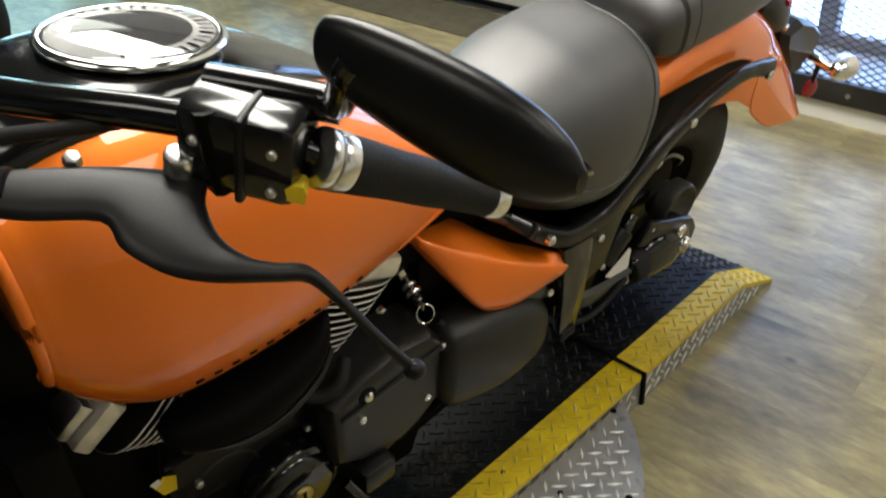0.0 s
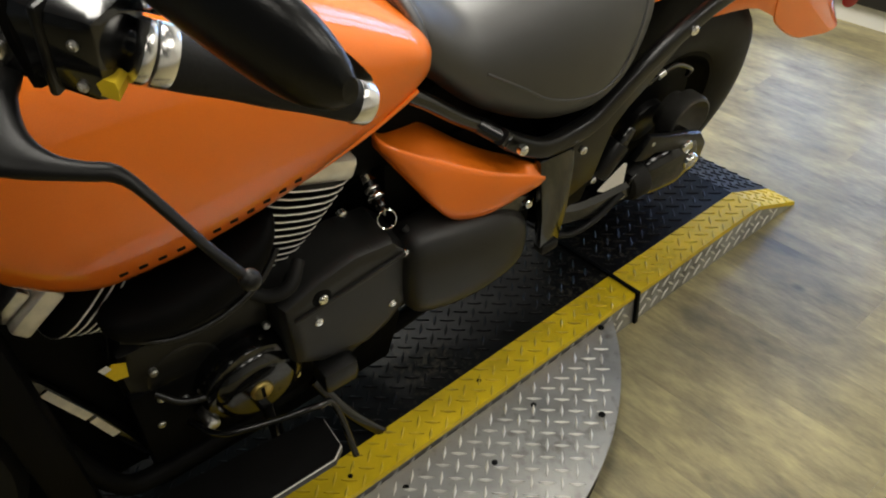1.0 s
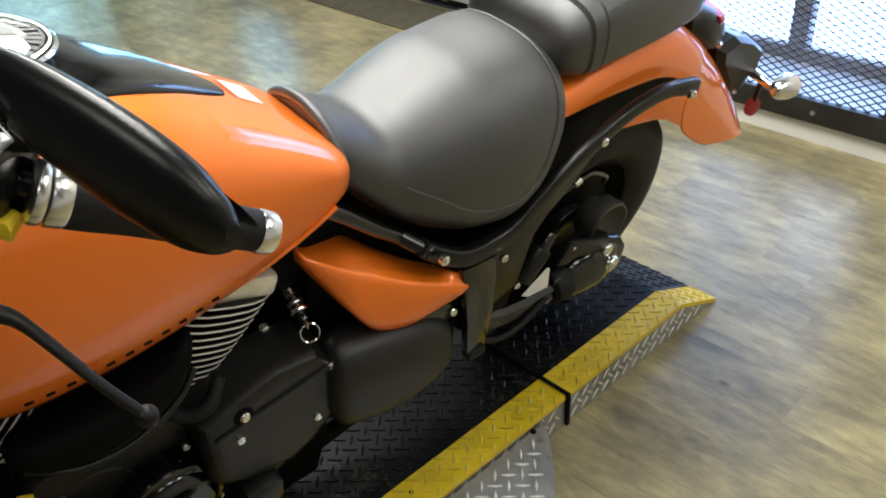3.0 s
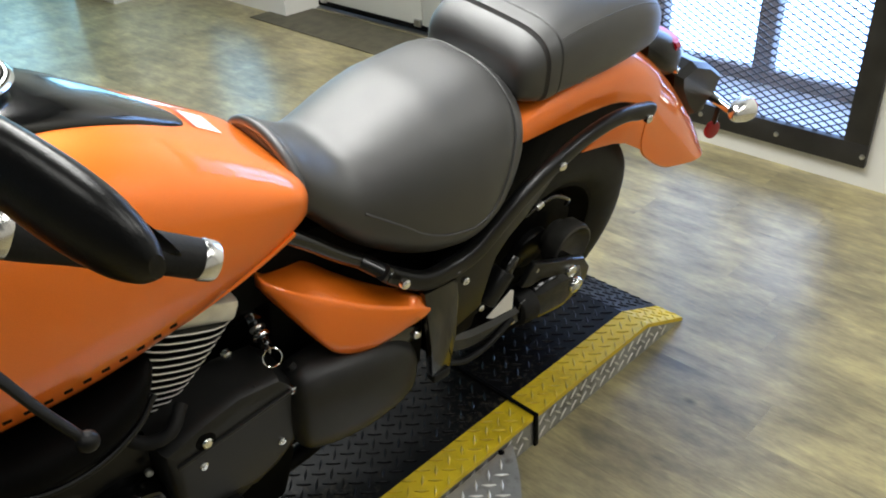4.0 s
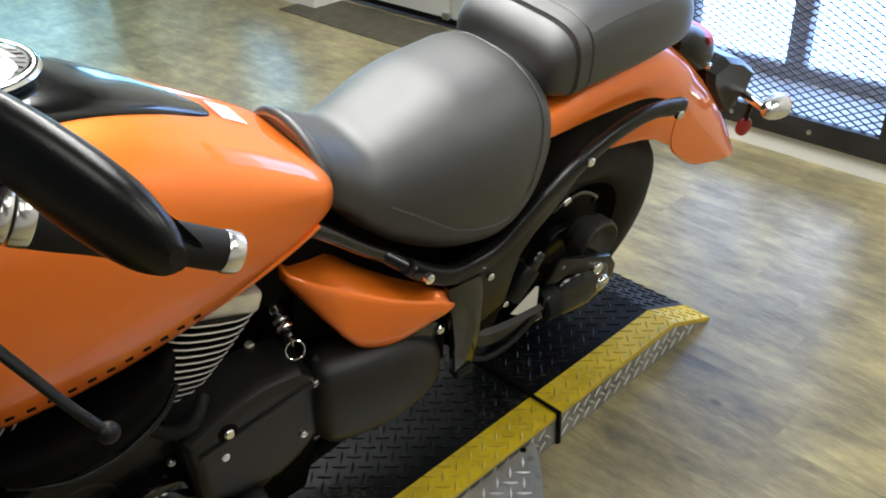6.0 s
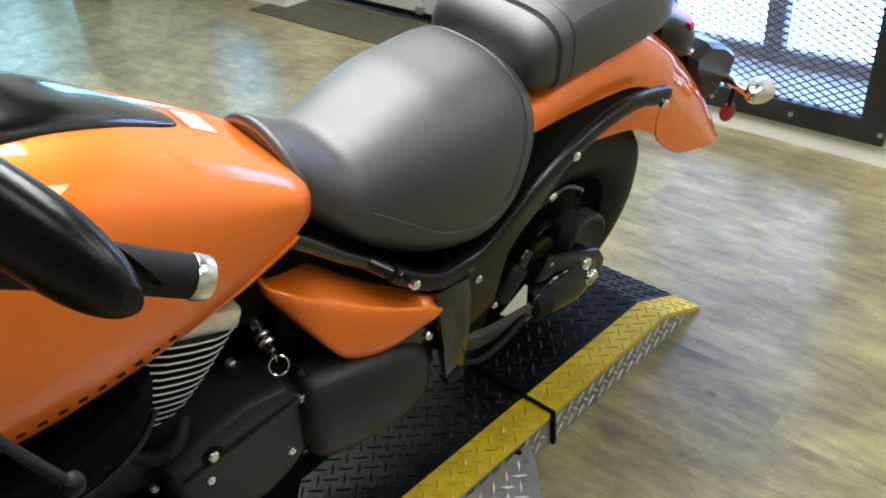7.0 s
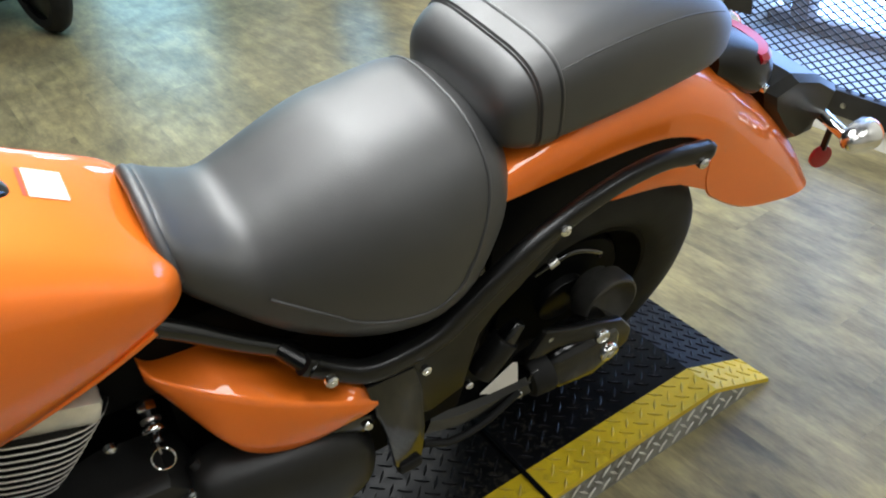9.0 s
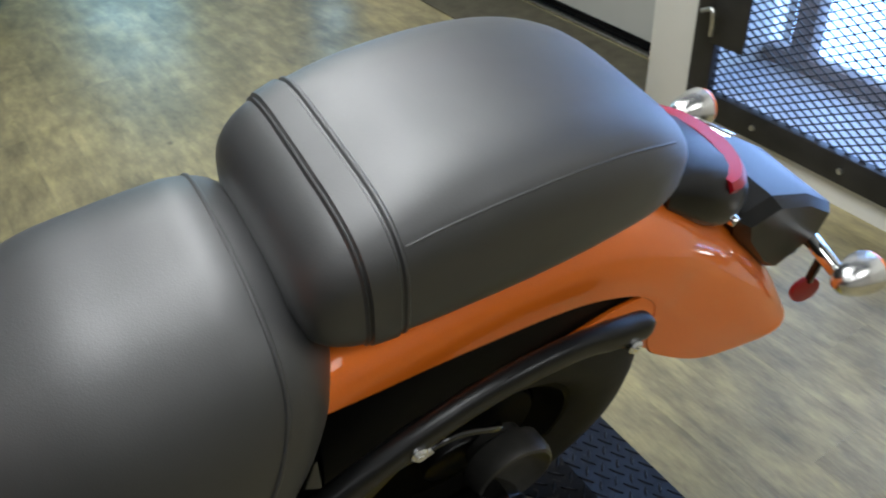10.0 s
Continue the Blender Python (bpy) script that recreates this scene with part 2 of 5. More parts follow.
def part(name, bm, mat, parent, label="", smooth=40):
    """One mesh object under a thing or a part."""
    finish(bm, smooth)
    me = bpy.data.meshes.new(name)
    bm.to_mesh(me)
    bm.free()
    me.materials.append(mat)
    ob = new(name, me)
    ob.parent = parent
    return tagged(ob, label)


def thing(name, m, label, category, group="", kind=""):
    ob = new(name)
    ob.empty_display_size = 0.1
    ob.matrix_world = m
    return tagged(ob, label, category, group, kind)


def solid(name, bm, mat, label, category="", kind="", group="", smooth=40):
    """A top-level thing of one mesh."""
    return tagged(part(name, bm, mat, None, "", smooth), label, category, group, kind)


def box(lo, hi, bevel=0.0, bm=None, seg=2):
    bm = bm or bmesh.new()
    vs = bmesh.ops.create_cube(bm, size=1)["verts"]
    for v in vs:
        v.co = Vector([lo[i] + (v.co[i] + 0.5) * (hi[i] - lo[i]) for i in range(3)])
    if bevel:
        es = list({e for v in vs for e in v.link_edges})
        bmesh.ops.bevel(bm, geom=es, offset=bevel, segments=seg, affect="EDGES", profile=0.5)
    return bm


def cyl(a, b, r0, r1=None, seg=20, bevel=0.0, bm=None):
    bm = bm or bmesh.new()
    a, b = Vector(a), Vector(b)
    r1 = r0 if r1 is None else r1
    m = Matrix.Translation((a + b) / 2) @ (b - a).to_track_quat("Z", "Y").to_matrix().to_4x4()
    vs = bmesh.ops.create_cone(bm, cap_ends=True, segments=seg, radius1=r0, radius2=r1, depth=(b - a).length, matrix=m)["verts"]
    if bevel:
        es = [e for e in {e for v in vs for e in v.link_edges} if any(len(f.verts) > 4 for f in e.link_faces)]
        bmesh.ops.bevel(bm, geom=es, offset=bevel, segments=2, affect="EDGES", profile=0.5)
    return bm


def smooth_line(pts, n=6):
    """A Catmull-Rom line through the points."""
    pts = [Vector(p) for p in pts]
    full = [2 * pts[0] - pts[1], *pts, 2 * pts[-1] - pts[-2]]
    out = []
    for i in range(1, len(full) - 2):
        p0, p1, p2, p3 = full[i - 1 : i + 3]
        for k in range(n):
            t = k / n
            out.append(0.5 * (2 * p1 + (p2 - p0) * t + (2 * p0 - 5 * p1 + 4 * p2 - p3) * t * t + (3 * p1 - p0 - 3 * p2 + p3) * t**3))
    return out + [pts[-1]]


def sweep(pts, ring, bm=None, scales=None, up=(0, 0, 1)):
    """A closed ring of (across, along-up) offsets carried along a line; the ends are capped."""
    bm = bm or bmesh.new()
    rows = []
    for i, p in enumerate(pts):
        d = (pts[min(i + 1, len(pts) - 1)] - pts[max(i - 1, 0)]).normalized()
        side = d.cross(Vector(up))
        side = side.normalized() if side.length > 1e-4 else Vector((1, 0, 0))
        over = side.cross(d)
        s = scales[i] if scales else 1.0
        rows.append([bm.verts.new(p + side * (a * s) + over * (b * s)) for a, b in ring])
    n = len(ring)
    for r, q in zip(rows, rows[1:]):
        for k in range(n):
            bm.faces.new((r[k], r[(k + 1) % n], q[(k + 1) % n], q[k]))
    bm.faces.new(rows[0])
    bm.faces.new(rows[-1][::-1])
    return bm


def circle(r, seg=12):
    return [(r * math.cos(2 * math.pi * k / seg), r * math.sin(2 * math.pi * k / seg)) for k in range(seg)]


def rect(w, h, c=0.004):
    return [(-w + c, -h), (w - c, -h), (w, -h + c), (w, h - c), (w - c, h), (-w + c, h), (-w, h - c), (-w, -h + c)]


def tube(pts, r, n=6, seg=12, bm=None, taper=None):
    line = smooth_line(pts, n)
    scales = None
    if taper:
        scales = [taper[0] + (taper[1] - taper[0]) * i / (len(line) - 1) for i in range(len(line))]
    return sweep(line, circle(r, seg), bm, scales)


def loft(rings, bm=None, cap=True, closed=True):
    bm = bm or bmesh.new()
    rows = [[bm.verts.new(p) for p in ring] for ring in rings]
    n = len(rows[0])
    for r, q in zip(rows, rows[1:]):
        for k in range(n if closed else n - 1):
            bm.faces.new((r[k], r[(k + 1) % n], q[(k + 1) % n], q[k]))
    if cap and closed:
        bm.faces.new(rows[0])
        bm.faces.new(rows[-1][::-1])
    return bm


def spline_rows(rows, n=4):
    """Smooths a table of section numbers: Catmull-Rom down each column."""
    width = len(rows[0])
    rows = [list(r) for r in rows]
    full = [[2 * a - b for a, b in zip(rows[0], rows[1])], *rows, [2 * a - b for a, b in zip(rows[-1], rows[-2])]]
    out = []
    for i in range(1, len(full) - 2):
        for k in range(n):
            t = k / n
            out.append([0.5 * (2 * full[i][c] + (full[i + 1][c] - full[i - 1][c]) * t + (2 * full[i - 1][c] - 5 * full[i][c] + 4 * full[i + 1][c] - full[i + 2][c]) * t * t + (3 * full[i][c] - full[i - 1][c] - 3 * full[i + 1][c] + full[i + 2][c]) * t**3) for c in range(width)])
    return out + [rows[-1]]


def blob_ring(y, hw, top, low, ex=0.75, ez=0.85, waist=0.45, seg=28, x0=0.0):
    """One cross-section of a rounded body: half-width hw, from low to top, widest at the waist."""
    zc = low + waist * (top - low)
    out = []
    for k in range(seg):
        a = 2 * math.pi * k / seg
        c, s = math.cos(a), math.sin(a)
        x = hw * math.copysign(abs(c) ** ex, c)
        z = zc + (top - zc if s > 0 else zc - low) * math.copysign(abs(s) ** ez, s)
        out.append((x0 + x, y, z))
    return out


def plate(outline, x0, x1, bevel=0.003):
    """A flat plate from x0 to x1 whose outline is given in (y, z)."""
    bm = bmesh.new()
    f = bm.faces.new([bm.verts.new((x0, y, z)) for y, z in outline])
    r = bmesh.ops.extrude_face_region(bm, geom=[f])
    bmesh.ops.translate(bm, vec=(x1 - x0, 0, 0), verts=[v for v in r["geom"] if isinstance(v, bmesh.types.BMVert)])
    if bevel:
        bmesh.ops.bevel(bm, geom=list(bm.edges), offset=bevel, segments=2, affect="EDGES", profile=0.5)
    return bm


def bolt(place, axis, r=0.008, h=0.006):
    """A domed hexagon-socket bolt head."""
    p, a = Vector(place), Vector(axis).normalized()
    bm = cyl(p - a * 0.004, p + a * h * 0.6, r, r, 16)
    cyl(p + a * h * 0.6, p + a * h, r, r * 0.7, 16, bm=bm)
    cyl(p + a * h * 0.99, p + a * (h + 0.0008), r * 0.4, r * 0.36, 6, bm=bm)
    return bm

# ---- the room ----
WALL_Y = 1.555
FLOOR_TURN = 2.0
sub = box((-7.5, -6, -0.08), (4.5, 1.98, -0.004))
floor = solid("floor", sub, JOINT, "grey-brown wood-look vinyl plank floor", "floor", "structure")


def wall_box(name, lo, hi, label, mat=WALL):
    return solid(name, box(lo, hi), mat, label, "wall", "structure")


# window wall: below, right of, above and left of the opening
WX0, WX1, WZ0, WZ1 = -0.76, 0.462, 0.08, 2.1
north = thing("wall_north", Matrix.Identity(4), "white painted wall with a barred window opening", "wall", kind="structure")
part("wall_piece", box((-0.9, WALL_Y, 0), (4.4, 1.98, WZ0)), WALL, north)
part("wall_piece", box((WX1, WALL_Y, WZ0), (4.4, 1.98, WZ1)), WALL, north)
part("wall_piece", box((-0.9, WALL_Y, WZ1), (4.4, 1.98, 3.0)), WALL, north)
part("wall_piece", box((-0.9, WALL_Y, WZ0), (WX0, 1.98, WZ1)), TRIM, north)
# the door's recess and the wall beyond it, with the far window's opening
DY, DX0, DX1 = 1.86, -3.12, -0.9
recess = thing("wall_recess", Matrix.Identity(4), "white wall above the recessed door", "wall", kind="structure")
part("wall_piece", box((DX0, DY - 0.02, 2.15), (DX1, 1.98, 3.0)), WALL, recess)
FX0, FX1, FZ0, FZ1 = -4.28, -3.33, 0.11, 2.1
far = thing("wall_far", Matrix.Identity(4), "white wall beyond the door with a low barred window", "wall", kind="structure")
part("wall_piece", box((-7.2, 1.60, 0), (DX0, 1.98, FZ0)), WALL, far)
part("wall_piece", box((FX1, 1.60, FZ0), (DX0, 1.98, FZ1)), WALL, far)
GX0, GX1 = -6.95, -5.75
part("wall_piece", box((-7.2, 1.60, FZ0), (GX0, 1.98, FZ1)), WALL, far)
part("wall_piece", box((GX1, 1.60, FZ0), (FX0, 1.98, FZ1)), WALL, far)
part("wall_piece", box((-7.2, 1.60, FZ1), (DX0, 1.98, 3.0)), WALL, far)
# Out-of-view wall; its window is added to light the seat and far floor.
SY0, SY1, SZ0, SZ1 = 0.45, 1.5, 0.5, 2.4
west = thing("wall_west", Matrix.Identity(4), "unseen grey side wall with an opening for the added window", "wall", kind="structure")
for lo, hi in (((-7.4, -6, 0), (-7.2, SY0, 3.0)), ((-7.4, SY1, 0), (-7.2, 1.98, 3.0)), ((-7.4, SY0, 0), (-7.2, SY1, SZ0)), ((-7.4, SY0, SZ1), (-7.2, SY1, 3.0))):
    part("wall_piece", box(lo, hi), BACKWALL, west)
shop = thing("unseen_window_2", Matrix.Identity(4), "unseen added window with hazy daylight behind", "window", kind="structure")
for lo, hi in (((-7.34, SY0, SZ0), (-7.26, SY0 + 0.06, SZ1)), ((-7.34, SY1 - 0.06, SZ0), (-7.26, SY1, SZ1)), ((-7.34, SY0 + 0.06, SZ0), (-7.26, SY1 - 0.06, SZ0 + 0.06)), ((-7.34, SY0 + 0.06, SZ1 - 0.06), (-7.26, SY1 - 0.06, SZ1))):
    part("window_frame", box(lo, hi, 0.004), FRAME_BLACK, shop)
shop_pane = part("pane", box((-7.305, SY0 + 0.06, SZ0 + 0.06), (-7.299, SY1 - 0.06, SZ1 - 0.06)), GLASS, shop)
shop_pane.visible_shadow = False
wall_box("wall_east", (4.4, -6, 0), (4.6, 1.98, 3.0), "pale grey painted side wall", SIDEWALL)
wall_box("wall_south", (-7.4, -6.2, 0), (4.6, -6, 3.0), "grey painted wall behind the showroom", BACKWALL)
solid("ceiling", box((-7.4, -6.2, 3.0), (4.6, 2.0, 3.15)), CEIL, "plain dark ceiling", "ceiling", "structure")

# white box-like cabinet beside the far window
cab = thing("white_cabinet", pose(-4.42, 1.08, 0), "white painted box with an open niche near the far wall", "cabinet")
part("body", box((-0.72, -0.02, 0), (-0.0, 0.5, 1.3), 0.006), TRIM, cab)
part("niche_frame", box((-0.62, -0.045, 0.12), (-0.08, -0.02, 0.7), 0.004), TRIM, cab)
part("niche_panel", box((-0.56, -0.055, 0.2), (-0.14, -0.045, 0.64), 0.002), MATT, cab, "dark opening")


def barred_window(name, x0, x1, z0, z1, y, label, latch):
    """Black iron frame with a diamond wire screen, and behind it a brown casement window over a white sill."""
    w = thing(name, Matrix.Identity(4), label, "window", kind="structure")
    f = 0.085
    fr = part("window_frame", box((x0, y - 0.022, z0), (x1, y + 0.012, z0 + f), 0.003), FRAME_BLACK, w, "black iron screen frame")
    part("frame_bar", box((x0, y - 0.022, z0 + f), (x0 + f, y + 0.012, z1), 0.003), FRAME_BLACK, fr)
    part("frame_bar", box((x1 - f, y - 0.022, z0 + f), (x1, y + 0.012, z1), 0.003), FRAME_BLACK, fr)
    part("frame_bar", box((x0 + f, y - 0.022, z1 - f), (x1 - f, y + 0.012, z1), 0.003), FRAME_BLACK, fr)
    n = int((x1 - x0) / 0.31)
    for k in range(n + 1):
        part("bolt", bolt((x1 - 0.012 - 0.31 * k, y - 0.024, z0 + 0.042), (0, -1, 0), 0.009, 0.004), STEEL, fr)
    # diamond screen: two families of flat strands
    gx0, gx1, gz0, gz1 = x0 + f - 0.01, x1 - f + 0.01, z0 + f - 0.01, min(z1 - f, z0 + 1.5)
    verts, faces = [], []
    cw, ch = 0.049, 0.0258
    slope = ch / cw
    for s in (1, -1):
        length = (gx1 - gx0) * slope
        k0 = gz0 - length if s > 0 else gz0
        k1 = gz1 if s > 0 else gz1 + length
        c = k0
        while c < k1:
            xa, xb = gx0, gx1
            za, zb = c, c + s * length
            if s > 0:
                if za < gz0:
                    xa, za = gx0 + (gz0 - c) / slope, gz0
                if zb > gz1:
                    xb, zb = gx0 + (gz1 - c) / slope, gz1
            else:
                if za > gz1:
                    xa, za = gx0 + (c - gz1) / slope, gz1
                if zb < gz0:
                    xb, zb = gx0 + (c - gz0) / slope, gz0
            if xb > xa:
                b = len(verts)
                t = 0.0023
                for xx, zz in ((xa, za), (xb, zb)):
                    verts += [(xx, y - 0.006, zz - t), (xx, y - 0.006, zz + t), (xx, y - 0.002, zz + t), (xx, y - 0.002, zz - t)]
                faces += [(b, b + 1, b + 5, b + 4), (b + 1, b + 2, b + 6, b + 5), (b + 2, b + 3, b + 7, b + 6), (b + 3, b, b + 4, b + 7)]
            c += ch
    me = bpy.data.meshes.new("wire_screen")
    me.from_pydata(verts, [], faces)
    me.materials.append(FRAME_BLACK)
    ob = new("wire_screen", me)
    ob.parent = w
    tagged(ob, "black diamond wire screen")
    # sill, casement, panes
    part("window_sill", box((x0 + 0.0, y + 0.014, z0 - 0.02), (x1, 1.98, z0 + 0.075)), SILL, w, "pale blue-white sill")
    yw = 1.885
    bz = z0 + 0.075
    part("bottom_rail", box((x0, yw, bz), (x1, yw + 0.06, bz + 0.055), 0.004), MULLION, w)
    xs = (x0 + 0.15, x0 + 0.65, x0 + 1.15) if latch else (x0 + 0.1, x0 + 0.55)
    for k, xm in enumerate(xs):
        part("mullion", box((xm - 0.045, yw - 0.01, bz + 0.055), (xm + 0.03, yw + 0.06, z1), 0.006), MULLION, w)
    edges = [x0, *xs, x1]
    for a, b in zip(edges, edges[1:]):
        pane = part("pane", box((a + 0.01, yw + 0.03, bz + 0.055), (b - 0.01, yw + 0.034, z1)), GLASS, w)
        pane.visible_shadow = False
    if latch:
        lt = part("latch_plate", box((x0 + 0.075, y - 0.03, z0 + 0.25), (x0 + 0.2, y - 0.023, z0 + 0.62), 0.003), FRAME_BLACK, w, "black latch plate")
        part("latch_hook", tube([(x0 + 0.03, y - 0.035, 0.42), (x0 + 0.08, y - 0.05, 0.44), (x0 + 0.09, y - 0.05, 0.40), (x0 + 0.085, y - 0.045, 0.36)], 0.007), STEEL, lt)
    return w


barred_window("window_1", WX0, WX1, WZ0, WZ1, WALL_Y, "black iron screened window with bright daylight behind", True)
barred_window("window_2", FX0, FX1, FZ0, FZ1, 1.60, "small black framed window with bright daylight behind", False)
# Out of view; added where the floor's teal reflection points.
barred_window("unseen_window_1", GX0, GX1, FZ0, FZ1, 1.60, "unseen added window past the cabinet with bright daylight behind", False)
solid("backdrop", box((-9, 3.2, -1.5), (6, 3.25, 4.5)), SKYGLOW, "bright hazy daylight outside the windows", "sky", "structure")
solid("backdrop", box((-8.85, -4.5, -1.5), (-8.8, 3.1, 4.5)), SKYGLOW, "bright hazy daylight outside the added west window", "sky", "structure")

# recessed door
door = thing("door_1", pose(0, 0, 0), "closed off-white double door with a dark gap below", "door", kind="structure")
part("door_leaf", box((DX0 + 0.01, DY, 0.05), (-2.13, DY + 0.045, 2.12), 0.004), DOORWHITE, door)
part("door_leaf", box((-2.12, DY, 0.05), (DX1 - 0.01, DY + 0.045, 2.12), 0.004), DOORWHITE, door)
part("door_sweep", box((DX0 + 0.01, DY - 0.006, 0.02), (DX1 - 0.01, DY + 0.05, 0.048)), MATT, door, "black rubber door sweep")
part("threshold", box((DX0 + 0.01, DY - 0.03, 0.0), (DX1 - 0.01, DY + 0.06, 0.012), 0.003), STEEL, door, "metal threshold")
for hx in (-2.16, -3.05):
    part("hinge", box((hx - 0.02, DY - 0.02, 0.045), (hx + 0.03, DY, 0.085), 0.003), STEEL, door)
solid("trim", box((-0.95, WALL_Y - 0.012, 0.0), (-0.765, WALL_Y - 0.001, 2.2), 0.004), TRIM, "white painted door trim post", "trim", "structure")

# ceiling panel lights
for lx, ly, power in ((-4.5, 1.0, 6), (-3.1, 0.3, 8), (-1.8, 0.1, 58), (-0.55, 0.1, 58), (0.2, -0.55, 46), (2.3, 0.7, 30), (2.4, -0.7, 12), (2.7, -1.9, 5), (0.9, -2.4, 8)):
    li = thing("ceiling_light", pose(lx, ly, 2.93), "flat white ceiling panel light, switched on", "ceiling light", "ceiling lights")
    part("housing", box((-0.65, -0.32, 0.0), (0.65, 0.32, 0.068), 0.006), TRIM, li)
    part("diffuser", box((-0.62, -0.29, -0.01), (0.62, 0.29, -0.001), 0.003), TUBELIGHT, li)
    lamp("panel_lamp", (lx, ly, 2.905), (lx, ly, 0), (1.2, 0.56), power, (0.975, 0.97, 0.925) if lx > -2 else (0.86, 1.0, 0.95))
lamp("window_daylight", (-0.15, 2.03, 1.1), (-0.15, -1.5, 1.1), (1.22, 2.0), 100, (0.32, 0.53, 1.0))
lamp("window_daylight", (-3.805, 1.66, 1.2), (-3.805, -1.5, 1.2), (0.78, 1.5), 46, (0.30, 0.68, 1.0))
# daylight for the added far window
lamp("window_daylight", (-6.35, 1.66, 1.2), (-6.35, -1.5, 1.2), (1.0, 1.5), 110, (0.42, 0.85, 1.0))
# daylight for the added west window
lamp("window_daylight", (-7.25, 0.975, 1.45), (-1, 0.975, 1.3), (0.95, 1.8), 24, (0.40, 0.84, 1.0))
# Thin sheet, darker and duller than the planks, before the door.
solid("recess_floor_sheet", box((-3.31, 1.45, 0.0005), (-0.97, 1.815, 0.006), 0.002), RECESS_SHEET, "thin dark olive sheet on the floor before the door", "mat")

# ---- the tread-plate ramp ----
PZ, PE, YI = 0.092, 0.409, 0.326  # top height, outer edge, inner edge of the yellow strip
PW = -0.62  # far edge
Y0, Y1, Y2 = -2.45, 0.292, 0.472  # front end, start of the slope, foot of the slope


def profile_slab(x0, x1, ya, yb):
    """A strip of the ramp's top skin from ya to yb, following the slope at the rear."""
    bm = bmesh.new()
    line = [(y, PZ) for y in (ya, min(Y1, yb))]
    if yb > Y1:
        line.append((yb, PZ + (0.012 - PZ) * (yb - Y1) / (Y2 - Y1)))
    top = [[bm.verts.new((x, y, z)) for x in (x0, x1)] for y, z in line]
    low = [[bm.verts.new((x, y, max(0.0, z - 0.012))) for x in (x0, x1)] for y, z in line]
    for a, b, c, d in zip(top, top[1:], low, low[1:]):
        bm.faces.new((a[0], a[1], b[1], b[0]))
        bm.faces.new((c[1], c[0], d[0], d[1]))
        bm.faces.new((a[0], b[0], d[0], c[0]))
        bm.faces.new((b[1], a[1], c[1], d[1]))
    bm.faces.new((top[0][1], top[0][0], low[0][0], low[0][1]))
    bm.faces.new((top[-1][0], top[-1][1], low[-1][1], low[-1][0]))
    return bm


def surface(y):
    return PZ if y <= Y1 else PZ + (0.012 - PZ) * (y - Y1) / (Y2 - Y1)


LUG = [(-0.5, 0, 0), (0, -0.5, 0), (0.5, 0, 0), (0, 0.5, 0), (-0.43, 0, 1), (0.43, 0, 1)]
LUG_F = [(0, 1, 4), (1, 5, 4), (1, 2, 5), (2, 3, 5), (3, 4, 5), (3, 0, 4)]


def lugs(name, spots, mat, parent, label):
    """Raised tread lugs as one mesh; each spot is a pose whose z axis is the plate's normal."""
    verts, faces = [], []
    for m in spots:
        b = len(verts)
        verts += [m @ Vector((x * 0.0335, y * 0.0076, z * 0.0030 - 0.0002)) for x, y, z in LUG]
        faces += [tuple(b + i for i in f) for f in LUG_F]
    me = bpy.data.meshes.new(name)
    me.from_pydata([tuple(v) for v in verts], [], faces)
    me.materials.append(mat)
    ob = new(name, me)
    ob.parent = parent
    return tagged(ob, label, kind="stuff")


PITCH = 0.0282  # between neighbours, along the diagonals of the sheet


def weave(x0, x1, ya, yb):
    """Places of the lugs on a sheet: a grid turned by 45 degrees, each lug across its neighbours."""
    k = PITCH / math.sqrt(2)
    for p in range(math.floor((x0 + ya) / (2 * k)) - 1, math.ceil((x1 + yb) / (2 * k)) + 2):
        for q in range(math.floor((x0 - yb) / (2 * k)) - 1, math.ceil((x1 - ya) / (2 * k)) + 2):
            x, y = (p + q) * k, (p - q) * k
            if x0 <= x <= x1 and ya <= y <= yb:
                yield x, y, 45 if (p + q) % 2 else -45


def tread(x0, x1, ya, yb, inside=None, z=None):
    out = []
    for x, y, turn in weave(x0, x1, ya, yb):
        if inside and not inside(x, y):
            continue
        tilt = -math.degrees(math.atan2(PZ - 0.012, Y2 - Y1)) if (z is None and y > Y1) else 0
        out.append(pose(x, y, surface(y) if z is None else z, tilt, 0, 0) @ pose(0, 0, 0, 0, 0, turn))
    return out


